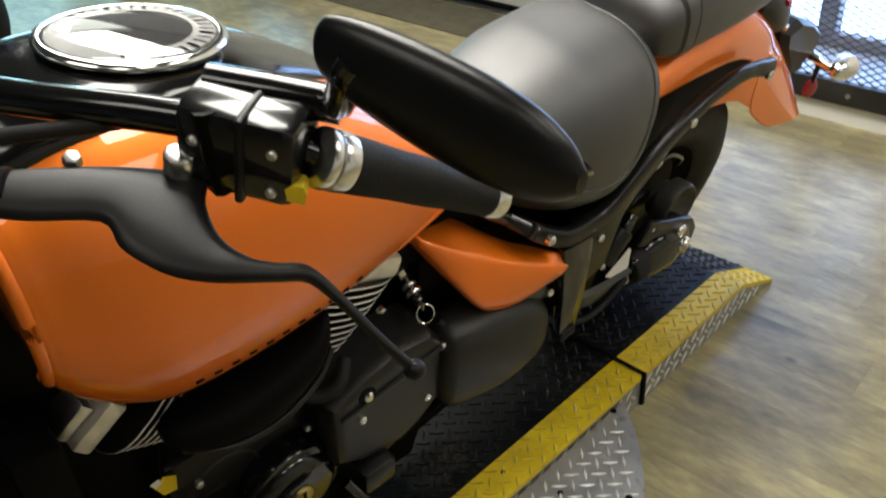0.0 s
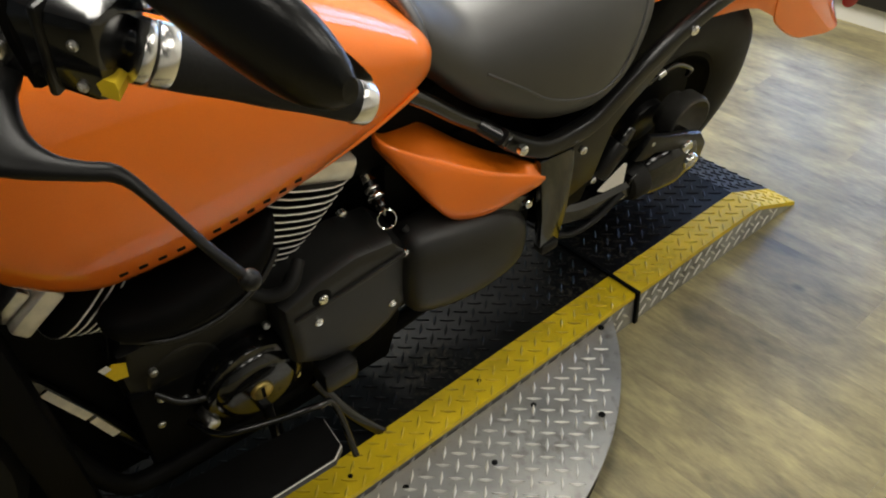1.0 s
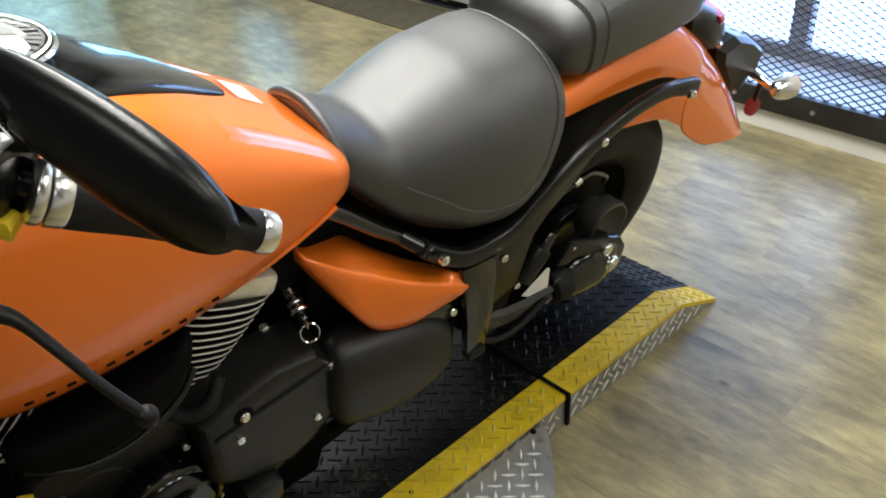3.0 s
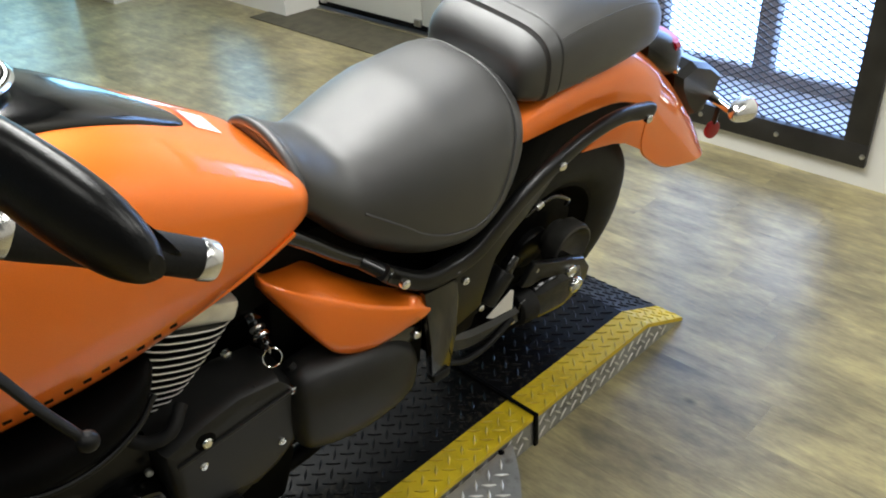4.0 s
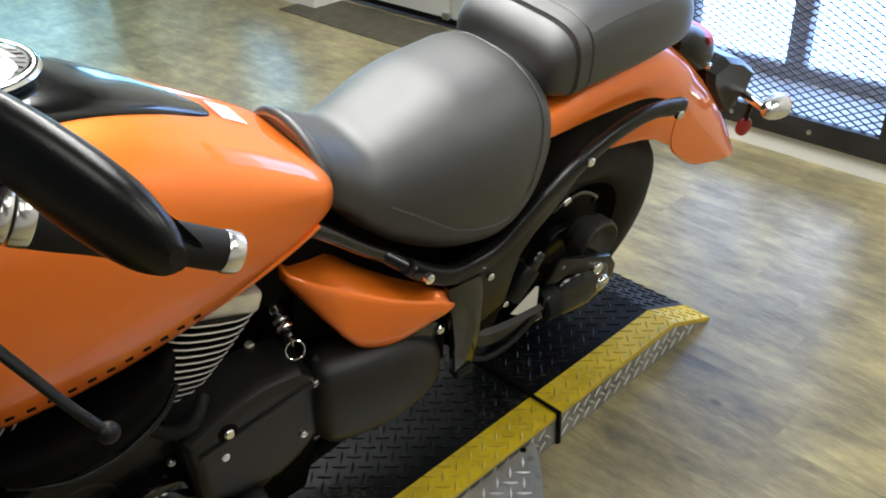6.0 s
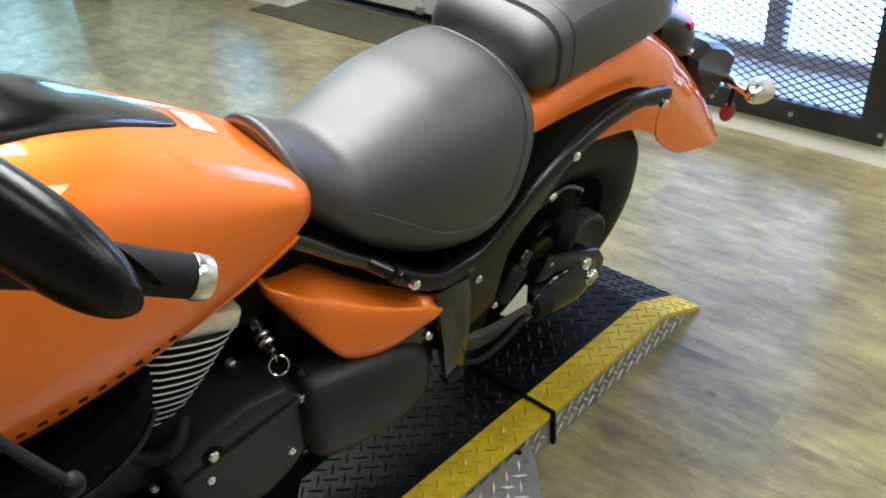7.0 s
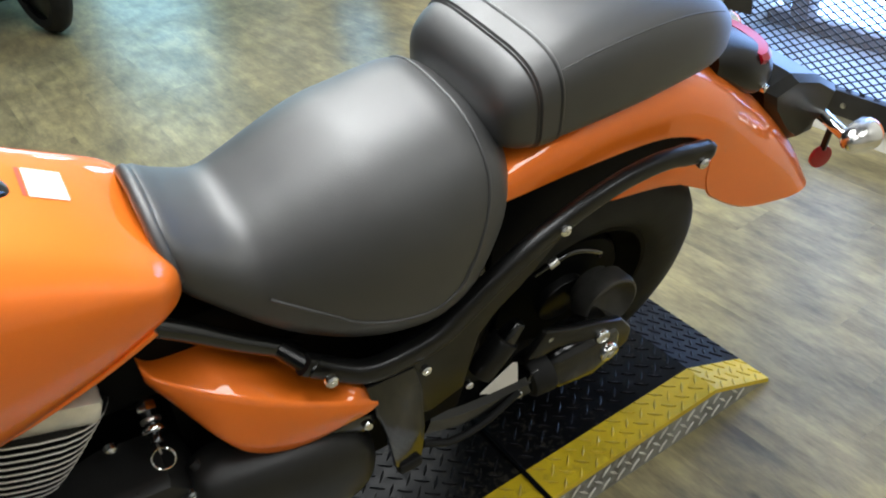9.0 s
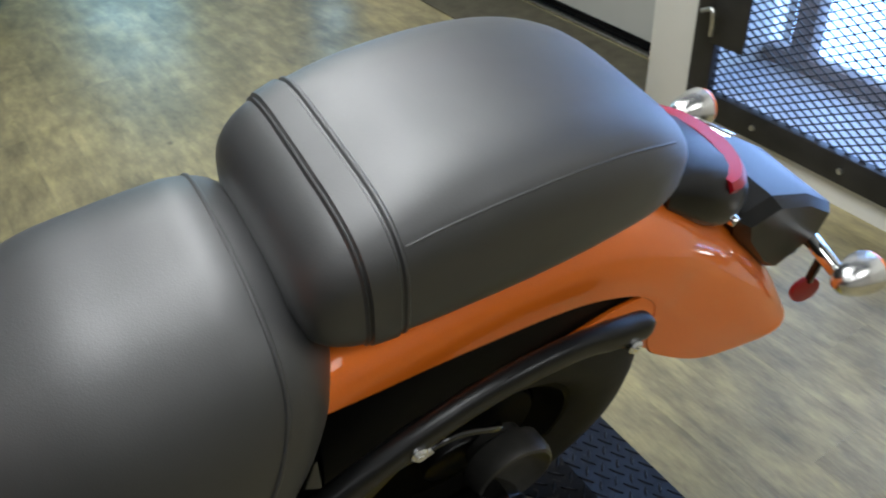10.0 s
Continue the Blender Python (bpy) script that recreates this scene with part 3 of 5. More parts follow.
SEAM = -0.168
ramp = thing("display_ramp", Matrix.Identity(4), "low black tread-plate ramp with a yellow painted edge", "ramp")
for a, b in ((Y0, SEAM - 0.002), (SEAM + 0.002, Y2)):
    deck = part("deck_plate", profile_slab(PW, YI, a, b), PLATE_BLACK, ramp, "black painted tread plate", 20)
    lugs("tread", tread(PW + 0.012, YI - 0.011, a + 0.011, b - 0.012), LUG_BLACK, deck, "raised lugs")
    edge = part("edge_strip", profile_slab(YI + 0.0005, PE, a, b), PLATE_YELLOW, ramp, "yellow painted edge strip", 20)
    lugs("tread", tread(YI + 0.010, PE - 0.010, a + 0.011, b - 0.012), LUG_YELLOW, edge, "raised lugs")
    # bare steel side
    bm = bmesh.new()
    line = [a, min(Y1, b)] + ([b] if b > Y1 else [])
    ring = [bm.verts.new((PE - 0.003, y, surface(y) - 0.013)) for y in line] + [bm.verts.new((PE - 0.003, y, 0.0)) for y in reversed(line)]
    f = bm.faces.new(ring)
    r = bmesh.ops.extrude_face_region(bm, geom=[f])
    bmesh.ops.translate(bm, vec=(-0.006, 0, 0), verts=[v for v in r["geom"] if isinstance(v, bmesh.types.BMVert)])
    side = part("side_plate", bm, PLATE_STEEL, ramp, "bare steel side plate", 20)
    spots = []
    for z, y, turn in weave(0.008, PZ - 0.02, a + 0.01, b - 0.01):
        if z < surface(y) - 0.02:
            spots.append(Matrix.Translation((PE - 0.003, y, z)) @ pose(0, 0, 0, 90, 0, 90) @ pose(0, 0, 0, 0, 0, turn))
    lugs("tread", spots, LUG_STEEL, side, "raised lugs")
part("seam_strap", sweep([Vector((-0.25, SEAM, PZ + 0.004)), Vector((0.0, SEAM, PZ + 0.004)), Vector((PE + 0.002, SEAM, PZ + 0.004))], rect(0.0055, 0.0028, 0.002)), MATT, ramp, "black strap over the plate joint")
part("seam_strap", box((PE - 0.002, SEAM - 0.006, 0.0), (PE + 0.006, SEAM + 0.006, PZ + 0.006), 0.002), MATT, ramp)
for sx, sy in ((0.36, -0.60), (0.372, -0.93), (0.355, -1.30)):
    part("screw", bolt((sx, sy, PZ + 0.0005), (0, 0, 1), 0.005, 0.001), MATT, ramp)

# the turntable disc under the ramp
DCX, DCY, DR, DZ = 0.0, -0.843, 0.72, 0.072
disc = thing("turntable_disc", pose(0, 0, 0), "round bare steel tread-plate turntable beside the ramp", "turntable")
bm = bmesh.new()
N = 120
# only what lies outside the ramp, as a segment
a0 = math.acos((PE + 0.004 - DCX) / DR)
arc = [(DCX + DR * math.cos(-a0 + 2 * a0 * k / N), DCY + DR * math.sin(-a0 + 2 * a0 * k / N)) for k in range(N + 1)]
f = bm.faces.new([bm.verts.new((x, y, DZ)) for x, y in arc])
r = bmesh.ops.extrude_face_region(bm, geom=[f])
bmesh.ops.translate(bm, vec=(0, 0, -0.006), verts=[v for v in r["geom"] if isinstance(v, bmesh.types.BMVert)])
top = part("top_plate", bm, PLATE_STEEL, disc, "", 20)
lugs("tread", tread(PE + 0.012, DCX + DR, DCY - DR, DCY + DR, lambda x, y: math.hypot(x - DCX, y - DCY) < DR - 0.016, DZ), LUG_STEEL, top, "pale raised lugs")
bm = bmesh.new()
low = [(DCX + (x - DCX) * 0.985, DCY + (y - DCY) * 0.985) if x > PE + 0.02 else (x, y) for x, y in arc]
f = bm.faces.new([bm.verts.new((x, y, DZ - 0.0065)) for x, y in low])
r = bmesh.ops.extrude_face_region(bm, geom=[f])
bmesh.ops.translate(bm, vec=(0, 0, -(DZ - 0.0065)), verts=[v for v in r["geom"] if isinstance(v, bmesh.types.BMVert)])
part("base", bm, MATT, disc, "dark base under the plate", 20)
for ang in (53, 33, 12, -10):
    part("rim_bolt", bolt((DCX + 0.69 * math.cos(radians(ang)), DCY + 0.69 * math.sin(radians(ang)), DZ), (0, 0, 1), 0.007, 0.003), MATT, disc)
for bx, by in ((0.47, -0.55), (0.45, -0.86), (0.52, -0.70), (0.58, -1.02)):
    part("rim_bolt", bolt((bx, by, DZ), (0, 0, 1), 0.006, 0.002), MATT, disc)

# ---- the motorcycle ----
# x to the machine's left, y to its rear, z up from the tyre's contact; it leans on its side stand
BIKE = Matrix.Translation((0.163, 0, 0.092)) @ pose(0, 0, 0, 0, 0, -2.5) @ pose(0, 0, 0, 0, 10, 0)
bike = thing("motorcycle", BIKE, "orange and black cruiser motorcycle leaning on its stand on the ramp", "motorcycle")
AX, AZ = 0.005, 0.327


def wheel(name, yc, r, hw, rim_r):
    """Tyre with a rounded tread, and a black cast wheel."""
    prof = [(-hw * 0.72, rim_r - 0.004), (-hw * 0.95, rim_r + 0.02), (-hw, rim_r + 0.055), (-hw * 0.93, r - 0.045), (-hw * 0.72, r - 0.018), (-hw * 0.38, r - 0.004), (0, r), (hw * 0.38, r - 0.004), (hw * 0.72, r - 0.018), (hw * 0.93, r - 0.045), (hw, rim_r + 0.055), (hw * 0.95, rim_r + 0.02), (hw * 0.72, rim_r - 0.004)]
    seg = 72
    rings = [[(x, yc + rr * math.cos(2 * math.pi * k / seg), r + rr * math.sin(2 * math.pi * k / seg)) for x, rr in prof] for k in range(seg)]
    bm = bmesh.new()
    rows = [[bm.verts.new(p) for p in ring] for ring in rings]
    for i in range(seg):
        a, b = rows[i], rows[(i + 1) % seg]
        for k in range(len(prof) - 1):
            bm.faces.new((a[k], a[k + 1], b[k + 1], b[k]))
    w = new(name)
    w.parent = bike
    part("tyre", bm, RUBBER, w, "black rubber tyre")
    prof = [(-hw * 0.74, rim_r + 0.002), (-hw * 0.74, rim_r - 0.012), (-hw * 0.55, rim_r - 0.022), (-hw * 0.3, rim_r - 0.045), (hw * 0.3, rim_r - 0.045), (hw * 0.55, rim_r - 0.022), (hw * 0.74, rim_r - 0.012), (hw * 0.74, rim_r + 0.002)]
    rings = [[(x, yc + rr * math.cos(2 * math.pi * k / seg), r + rr * math.sin(2 * math.pi * k / seg)) for x, rr in prof] for k in range(seg)]
    bm = bmesh.new()
    rows = [[bm.verts.new(p) for p in ring] for ring in rings]
    for i in range(seg):
        a, b = rows[i], rows[(i + 1) % seg]
        for k in range(len(prof) - 1):
            bm.faces.new((a[k], a[k + 1], b[k + 1], b[k]))
    part("rim", bm, MATT, w, "black cast rim")
    part("hub", cyl((-hw * 0.7, yc, r), (hw * 0.7, yc, r), 0.055, 0.055, 28, 0.004), SATIN, w)
    for k in range(5):
        a = 2 * math.pi * k / 5 + 0.3
        for da in (-0.13, 0.13):
            p0 = Vector((0, yc + 0.05 * math.cos(a), r + 0.05 * math.sin(a)))
            p1 = Vector((0, yc + (rim_r - 0.03) * math.cos(a + da), r + (rim_r - 0.03) * math.sin(a + da)))
            part("spoke", sweep([p0, (p0 + p1) / 2, p1], rect(0.011, 0.016, 0.004), up=(1, 0, 0)), MATT, w)
    return w


rw = wheel("rear_wheel", AX, AZ, 0.076, 0.195)
# Black disc added in place of the shade inside the wheel.
part("dark_wheel_fill", cyl((-0.03, AX, AZ), (0.035, AX, AZ), 0.150, 0.142, 48, 0.008), MATT, rw, "added black disc for the wheel's dark inside")
rw.matrix_basis = Matrix.Translation((0, 0, 0.42)) @ pose(0, 0, 0, 0, 8, 0) @ Matrix.Translation((0, 0, -0.42))
wheel("front_wheel", -1.68, 0.325, 0.055, 0.235)

# tank: y, half-width, top, seam (x, z); the sides bulge out over the seam
TANK = [(-1.291, 0.110, 0.975, 0.080, 0.850), (-1.287, 0.160, 1.008, 0.116, 0.785), (-1.274, 0.170, 1.018, 0.119, 0.758), (-1.255, 0.176, 1.026, 0.122, 0.732), (-1.215, 0.189, 1.042, 0.125, 0.700), (-1.16, 0.199, 1.050, 0.124, 0.676), (-1.06, 0.201, 1.044, 0.128, 0.677), (-0.96, 0.195, 1.018, 0.134, 0.692), (-0.87, 0.182, 0.976, 0.140, 0.714), (-0.79, 0.166, 0.928, 0.144, 0.741), (-0.72, 0.152, 0.884, 0.143, 0.768), (-0.678, 0.142, 0.855, 0.136, 0.784), (-0.655, 0.122, 0.836, 0.118, 0.790), (-0.645, 0.095, 0.822, 0.090, 0.793)]
tank_rows = spline_rows(TANK, 4)
WAIST, TANK_X, TANK_Z = 0.42, 0.62, 0.88


def tank_ring(y, hw, top, xb, zb):
    """One section: a broad rounded crown, the widest line, the tuck down to the seam, and a flat belly."""
    zw = zb + WAIST * (top - zb)
    side = []
    for k in range(13):
        a = math.pi / 2 * (1 - k / 12)
        side.append((hw * math.cos(a) ** TANK_X if k else 0.0, y, zw + (top - zw) * math.sin(a) ** TANK_Z if k < 12 else zw))
    for k in range(1, 8):
        a = math.pi / 2 * k / 7
        side.append((xb + (hw - xb) * math.cos(a) ** 0.9 if k < 7 else xb, y, zw - (zw - zb) * math.sin(a) ** 1.15))
    side.append((xb * 0.9, y, zb + 0.006))
    return side + [(-x, yy, z) for x, yy, z in reversed(side[1:])]


def tank_row(y):
    for a, b in zip(tank_rows, tank_rows[1:]):
        if a[0] <= y <= b[0]:
            t = (y - a[0]) / (b[0] - a[0])
            return [p + t * (q - p) for p, q in zip(a, b)]
    return tank_rows[-1]


rings = [tank_ring(*r) for r in tank_rows]
tank = part("fuel_tank", loft(rings), ORANGE, bike, "orange metallic fuel tank")
# folded seam along the tank's lower edge, with dark notches
for s in (1, -1):
    line = [Vector((s * (xb + 0.003), y, zb - 0.001)) for y, hw, top, xb, zb in tank_rows[16:-10]]
    sm = part("tank_seam", sweep(line, rect(0.0045, 0.0035, 0.0015)), ORANGE, tank, "folded lower seam")
    if s == 1:
        for k in range(11):
            side = tank_ring(*tank_row(-1.145 + 0.024 * k))
            p = Vector(side[15]) * 0.35 + Vector(side[16]) * 0.65
            part("seam_notch", box(p - Vector((0.006, 0.0055, 0.0034)), p + Vector((0.0014, 0.0055, 0.0026)), 0.0012), MATT, sm)


lip = min(rings, key=lambda r: abs(r[0][1] + 1.286))
part("tank_lip", sweep([Vector(p) + Vector((0, 0.001, 0)) for p in lip[2:20]], circle(0.0085, 12)), ORANGE, tank, "rolled front edge")
part("tank_lip", sweep([Vector(p) + Vector((0, 0.001, 0)) for p in lip[-20:-2]], circle(0.0085, 12)), ORANGE, tank, "rolled front edge")


def tank_top(y):
    return tank_row(y)[2], tank_row(y)[1]


def on_tank(x, y, lift=0.001):
    """A place on the tank's upper skin."""
    _, hw, top, _, zb = tank_row(y)
    zw = zb + WAIST * (top - zb)
    c = min(1.0, abs(x) / hw) ** (1 / TANK_X)
    return Vector((x, y, zw + (top - zw) * math.sqrt(max(0, 1 - c * c)) ** TANK_Z + lift))


# white label with a red edge behind the console
def decal(name, quad, mat, parent, label, lift=0.0012):
    bm = bmesh.new()
    n = 5
    (ax, ay), (bx, by), (cx, cy), (dx, dy) = quad
    grid = []
    for i in range(n + 1):
        row = []
        for j in range(n + 1):
            u, v = i / n, j / n
            x = (ax * (1 - u) + bx * u) * (1 - v) + (dx * (1 - u) + cx * u) * v
            y = (ay * (1 - u) + by * u) * (1 - v) + (dy * (1 - u) + cy * u) * v
            row.append(bm.verts.new(on_tank(x, y, lift)))
        grid.append(row)
    for i in range(n):
        for j in range(n):
            bm.faces.new((grid[i][j], grid[i + 1][j], grid[i + 1][j + 1], grid[i][j + 1]))
    return part(name, bm, mat, parent, label)


lab = decal("warning_label", ((-0.048, -0.758), (0.012, -0.758), (0.012, -0.722), (-0.048, -0.722)), WHITE_LABEL, tank, "white paper label")
decal("label_stripe", ((-0.048, -0.7635), (0.012, -0.7635), (0.012, -0.7595), (-0.048, -0.7595)), RED_PRINT, lab, "red printed stripe")
for k in range(4):
    decal("label_text_bar", ((-0.04, -0.753 + 0.007 * k), (0.004, -0.753 + 0.007 * k), (0.004, -0.751 + 0.007 * k), (-0.04, -0.751 + 0.007 * k)), ALLOY, lab, "unreadable line of print", 0.0017)

# console: y, half-width, height over the tank
CON = [(-1.315, 0.05, 0.015), (-1.295, 0.082, 0.026), (-1.22, 0.104, 0.026), (-1.10, 0.108, 0.022), (-0.98, 0.090, 0.018), (-0.88, 0.060, 0.014), (-0.81, 0.034, 0.010), (-0.782, 0.018, 0.007), (-0.774, 0.006, 0.003)]
rings = []
for y, hw, h in spline_rows(CON, 4):
    base = tank_top(max(y, -1.28))[0]
    rings.append([(hw * math.copysign(abs(math.cos(a)) ** 0.6, math.cos(a)), y, on_tank(hw, max(y, -1.28), 0)[2] * (1 - max(0, math.sin(a))) + max(0, math.sin(a)) * (base + h) + min(0, math.sin(a)) * 0.02) for a in [2 * math.pi * k / 28 for k in range(28)]])
console = part("console", loft(rings), GLOSS, bike, "glossy black tank console")
dial_m = Matrix.Translation((0, -1.065, 1.068)) @ pose(0, 0, 0, -8, 0, 0)


def on_dial(bm):
    bm.transform(dial_m)
    return bm


bm = bmesh.new()
rings = []
for k in range(48):
    a = 2 * math.pi * k / 48
    rings.append([((0.078 + 0.008 * math.cos(b)) * math.cos(a), (0.095 + 0.008 * math.cos(b)) * math.sin(a), 0.006 * math.sin(b)) for b in [2 * math.pi * j / 10 for j in range(10)]])
rows = [[bm.verts.new(p) for p in ring] for ring in rings]
for i in range(48):
    for j in range(10):
        bm.faces.new((rows[i][j], rows[i][(j + 1) % 10], rows[(i + 1) % 48][(j + 1) % 10], rows[(i + 1) % 48][j]))
speedo = part("speedometer", on_dial(bm), CHROME, console, "chrome-rimmed speedometer")
bm = bmesh.new()
bm.faces.new([bm.verts.new((0.077 * math.cos(2 * math.pi * k / 48), 0.094 * math.sin(2 * math.pi * k / 48), 0.001)) for k in range(48)])
part("dial_face", on_dial(bm), DIAL, speedo, "silver dial face")
bm = bmesh.new()
bm.faces.new([bm.verts.new((0.052 * math.cos(2 * math.pi * k / 40), 0.063 * math.sin(2 * math.pi * k / 40), 0.002)) for k in range(40)])
part("dial_centre", on_dial(bm), SATIN, speedo, "dark dial centre")
bm = bmesh.new()
for k in range(25):
    a = radians(-30 + 240 * k / 24)
    w = 0.0014 if k % 3 else 0.0026
    p, q, t = Vector((0.058 * math.cos(a), 0.070 * math.sin(a), 0.0025)), Vector((0.070 * math.cos(a), 0.086 * math.sin(a), 0.0025)), Vector((-math.sin(a), math.cos(a), 0)) * w
    bm.faces.new([bm.verts.new(v) for v in (p - t, q - t, q + t, p + t)])
bm.faces.new([bm.verts.new(v) for v in ((-0.003, 0.0, 0.003), (0.003, 0.0, 0.003), (0.046, 0.052, 0.003))])
part("dial_marks", on_dial(bm), MATT, speedo, "black scale marks and needle")
bm = bmesh.new()
dome = []
for i in range(6):
    a = math.pi / 2 * i / 6
    dome.append([(0.078 * math.cos(a) * math.cos(2 * math.pi * k / 40), 0.095 * math.cos(a) * math.sin(2 * math.pi * k / 40), 0.004 + 0.008 * math.sin(a)) for k in range(40)])
loft(dome, bm, cap=False)
bm.faces.new([v for v in list(bm.verts)[-40:]])
gl = part("dial_glass", on_dial(bm), GLASS, speedo, "clear dial glass")
gl.visible_shadow = False
# rider's seat: y, half-width, top, low
SEAT = [(-0.662, 0.085, 0.850, 0.775), (-0.647, 0.104, 0.866, 0.745), (-0.618, 0.116, 0.846, 0.712), (-0.57, 0.134, 0.822, 0.66), (-0.53, 0.150, 0.830, 0.625), (-0.48, 0.168, 0.847, 0.594), (-0.44, 0.179, 0.860, 0.576), (-0.40, 0.187, 0.870, 0.566), (-0.35, 0.191, 0.875, 0.562), (-0.30, 0.186, 0.881, 0.580), (-0.265, 0.176, 0.882, 0.620), (-0.23, 0.157, 0.868, 0.68), (-0.20, 0.118, 0.836, 0.73), (-0.188, 0.08, 0.82, 0.76)]
seat_rows = spline_rows(SEAT, 4)
rings = [blob_ring(y, hw, t, l, 0.76, 0.92, 0.36, 44) for y, hw, t, l in seat_rows]
seat = part("rider_seat", loft(rings), LEATHER, bike, "black grained vinyl rider's seat")


def seam(rings, k, r, parent, first=0, last=None, lift=0.0):
    line = []
    for ring in rings[first:last]:
        c = Vector((0, ring[0][1], sum(p[2] for p in ring) / len(ring)))
        p = Vector(ring[k])
        line.append(p + (p - c).normalized() * lift)
    return part("seam", sweep(line, circle(r, 8)), LEATHER, parent, "raised stitched seam")


# the seam that runs low along each side, up behind the dome and across it
LOOP = [(-0.56, 14), (-0.50, 4), (-0.44, -5), (-0.38, -8), (-0.33, -4), (-0.285, 8), (-0.262, 20), (-0.252, 36), (-0.250, 60), (-0.250, 90)]
loop = []
for y, deg in spline_rows(LOOP, 5):
    a = min(zip(seat_rows, seat_rows[1:]), key=lambda p: abs(p[0][0] - y) + abs(p[1][0] - y))
    t = (y - a[0][0]) / (a[1][0] - a[0][0])
    _, hw, top, low = [p + t * (q - p) for p, q in zip(*a)]
    zc, c, s = low + 0.36 * (top - low), math.cos(radians(deg)), math.sin(radians(deg))
    loop.append(Vector((hw * max(0.0, c) ** 0.76, y, zc + (top - zc if s > 0 else zc - low) * math.copysign(abs(s) ** 0.92, s))))
for s in (1, -1):
    part("seam", sweep([Vector((s * p.x, p.y, p.z)) for p in loop], circle(0.0026, 8)), LEATHER, seat, "raised stitched seam")
nose = [(0.100 * math.cos(a), -0.654, 0.795 + 0.068 * math.sin(a)) for a in [math.pi * k / 16 for k in range(17)]]
part("nose_piping", sweep([Vector(p) for p in nose], circle(0.010, 10)), LEATHER, seat, "thick front piping")

# passenger's seat
PILL = [(-0.224, 0.09, 0.866, 0.830), (-0.216, 0.118, 0.893, 0.813), (-0.198, 0.134, 0.914, 0.803), (-0.165, 0.143, 0.932, 0.797), (-0.09, 0.148, 0.953, 0.797), (0.01, 0.148, 0.961, 0.80), (0.09, 0.143, 0.954, 0.805), (0.158, 0.131, 0.931, 0.808), (0.210, 0.104, 0.894, 0.812), (0.236, 0.064, 0.856, 0.818)]
pill_rows = spline_rows(PILL, 4)
prings = [blob_ring(y, hw, t, l, 0.48, 0.62, 0.40, 40) for y, hw, t, l in pill_rows]
pill = part("passenger_seat", loft(prings), LEATHER, bike, "black vinyl passenger seat")


def pill_at(y):
    for a, b in zip(pill_rows, pill_rows[1:]):
        if a[0] <= y <= b[0]:
            t = (y - a[0]) / (b[0] - a[0])
            return [p + t * (q - p) for p, q in zip(a, b)]


def band(y0, y1, lift, mat, name, label):
    rr = []
    for i, (y, l) in enumerate(((y0, 0.0), (y0 + 0.002, lift), ((y0 + y1) / 2, lift), (y1 - 0.002, lift), (y1, 0.0))):
        _, hw, t, lo = pill_at(y)
        ring = blob_ring(y, hw + l, t + l, lo - l * 0.5, 0.48, 0.62, 0.40, 40)
        rr.append(ring)
    return part(name, loft(rr, cap=False), mat, pill, label)


band(-0.170, -0.142, 0.0035, LEATHER, "grab_strap", "wide vinyl strap over the seat")
band(-0.140, -0.134, 0.0022, LEATHER, "strap_piping", "stitched strap edge")
band(-0.1745, -0.1705, 0.0025, LEATHER, "strap_edge", "stitched strap edge")
for k in (4, 16):
    seam(prings, k, 0.0014, pill, 14, -7, -0.0004)

# rear fender: crown (y, z), side edge (y, z), half-width
FEN = [(-0.275, 0.780, -0.27, 0.738, 0.134), (-0.20, 0.798, -0.19, 0.742, 0.138), (-0.08, 0.818, -0.075, 0.741, 0.136), (0.05, 0.825, 0.06, 0.730, 0.132), (0.13, 0.815, 0.135, 0.708, 0.129), (0.20, 0.788, 0.185, 0.680, 0.127), (0.27, 0.746, 0.213, 0.645, 0.126), (0.335, 0.697, 0.216, 0.590, 0.126), (0.395, 0.645, 0.230, 0.550, 0.127), (0.45, 0.592, 0.262, 0.520, 0.128), (0.50, 0.538, 0.310, 0.485, 0.129), (0.545, 0.484, 0.358, 0.459, 0.129), (0.575, 0.438, 0.42, 0.440, 0.128), (0.588, 0.412, 0.48, 0.424, 0.126)]
fen_rows = spline_rows(FEN, 4)


def fender_ring(ty, tz, ey, ez, hw, inset=0.0):
    out = []
    n = 22
    for k in range(n + 1):
        a = math.pi * k / n
        c, s = math.cos(a), math.sin(a)
        x = (hw - inset) * math.copysign(abs(c) ** 0.55, c)
        t = abs(s) ** 0.75
        out.append((x, ey + (ty - ey) * t, ez + (tz - ez) * t - inset))
    return out


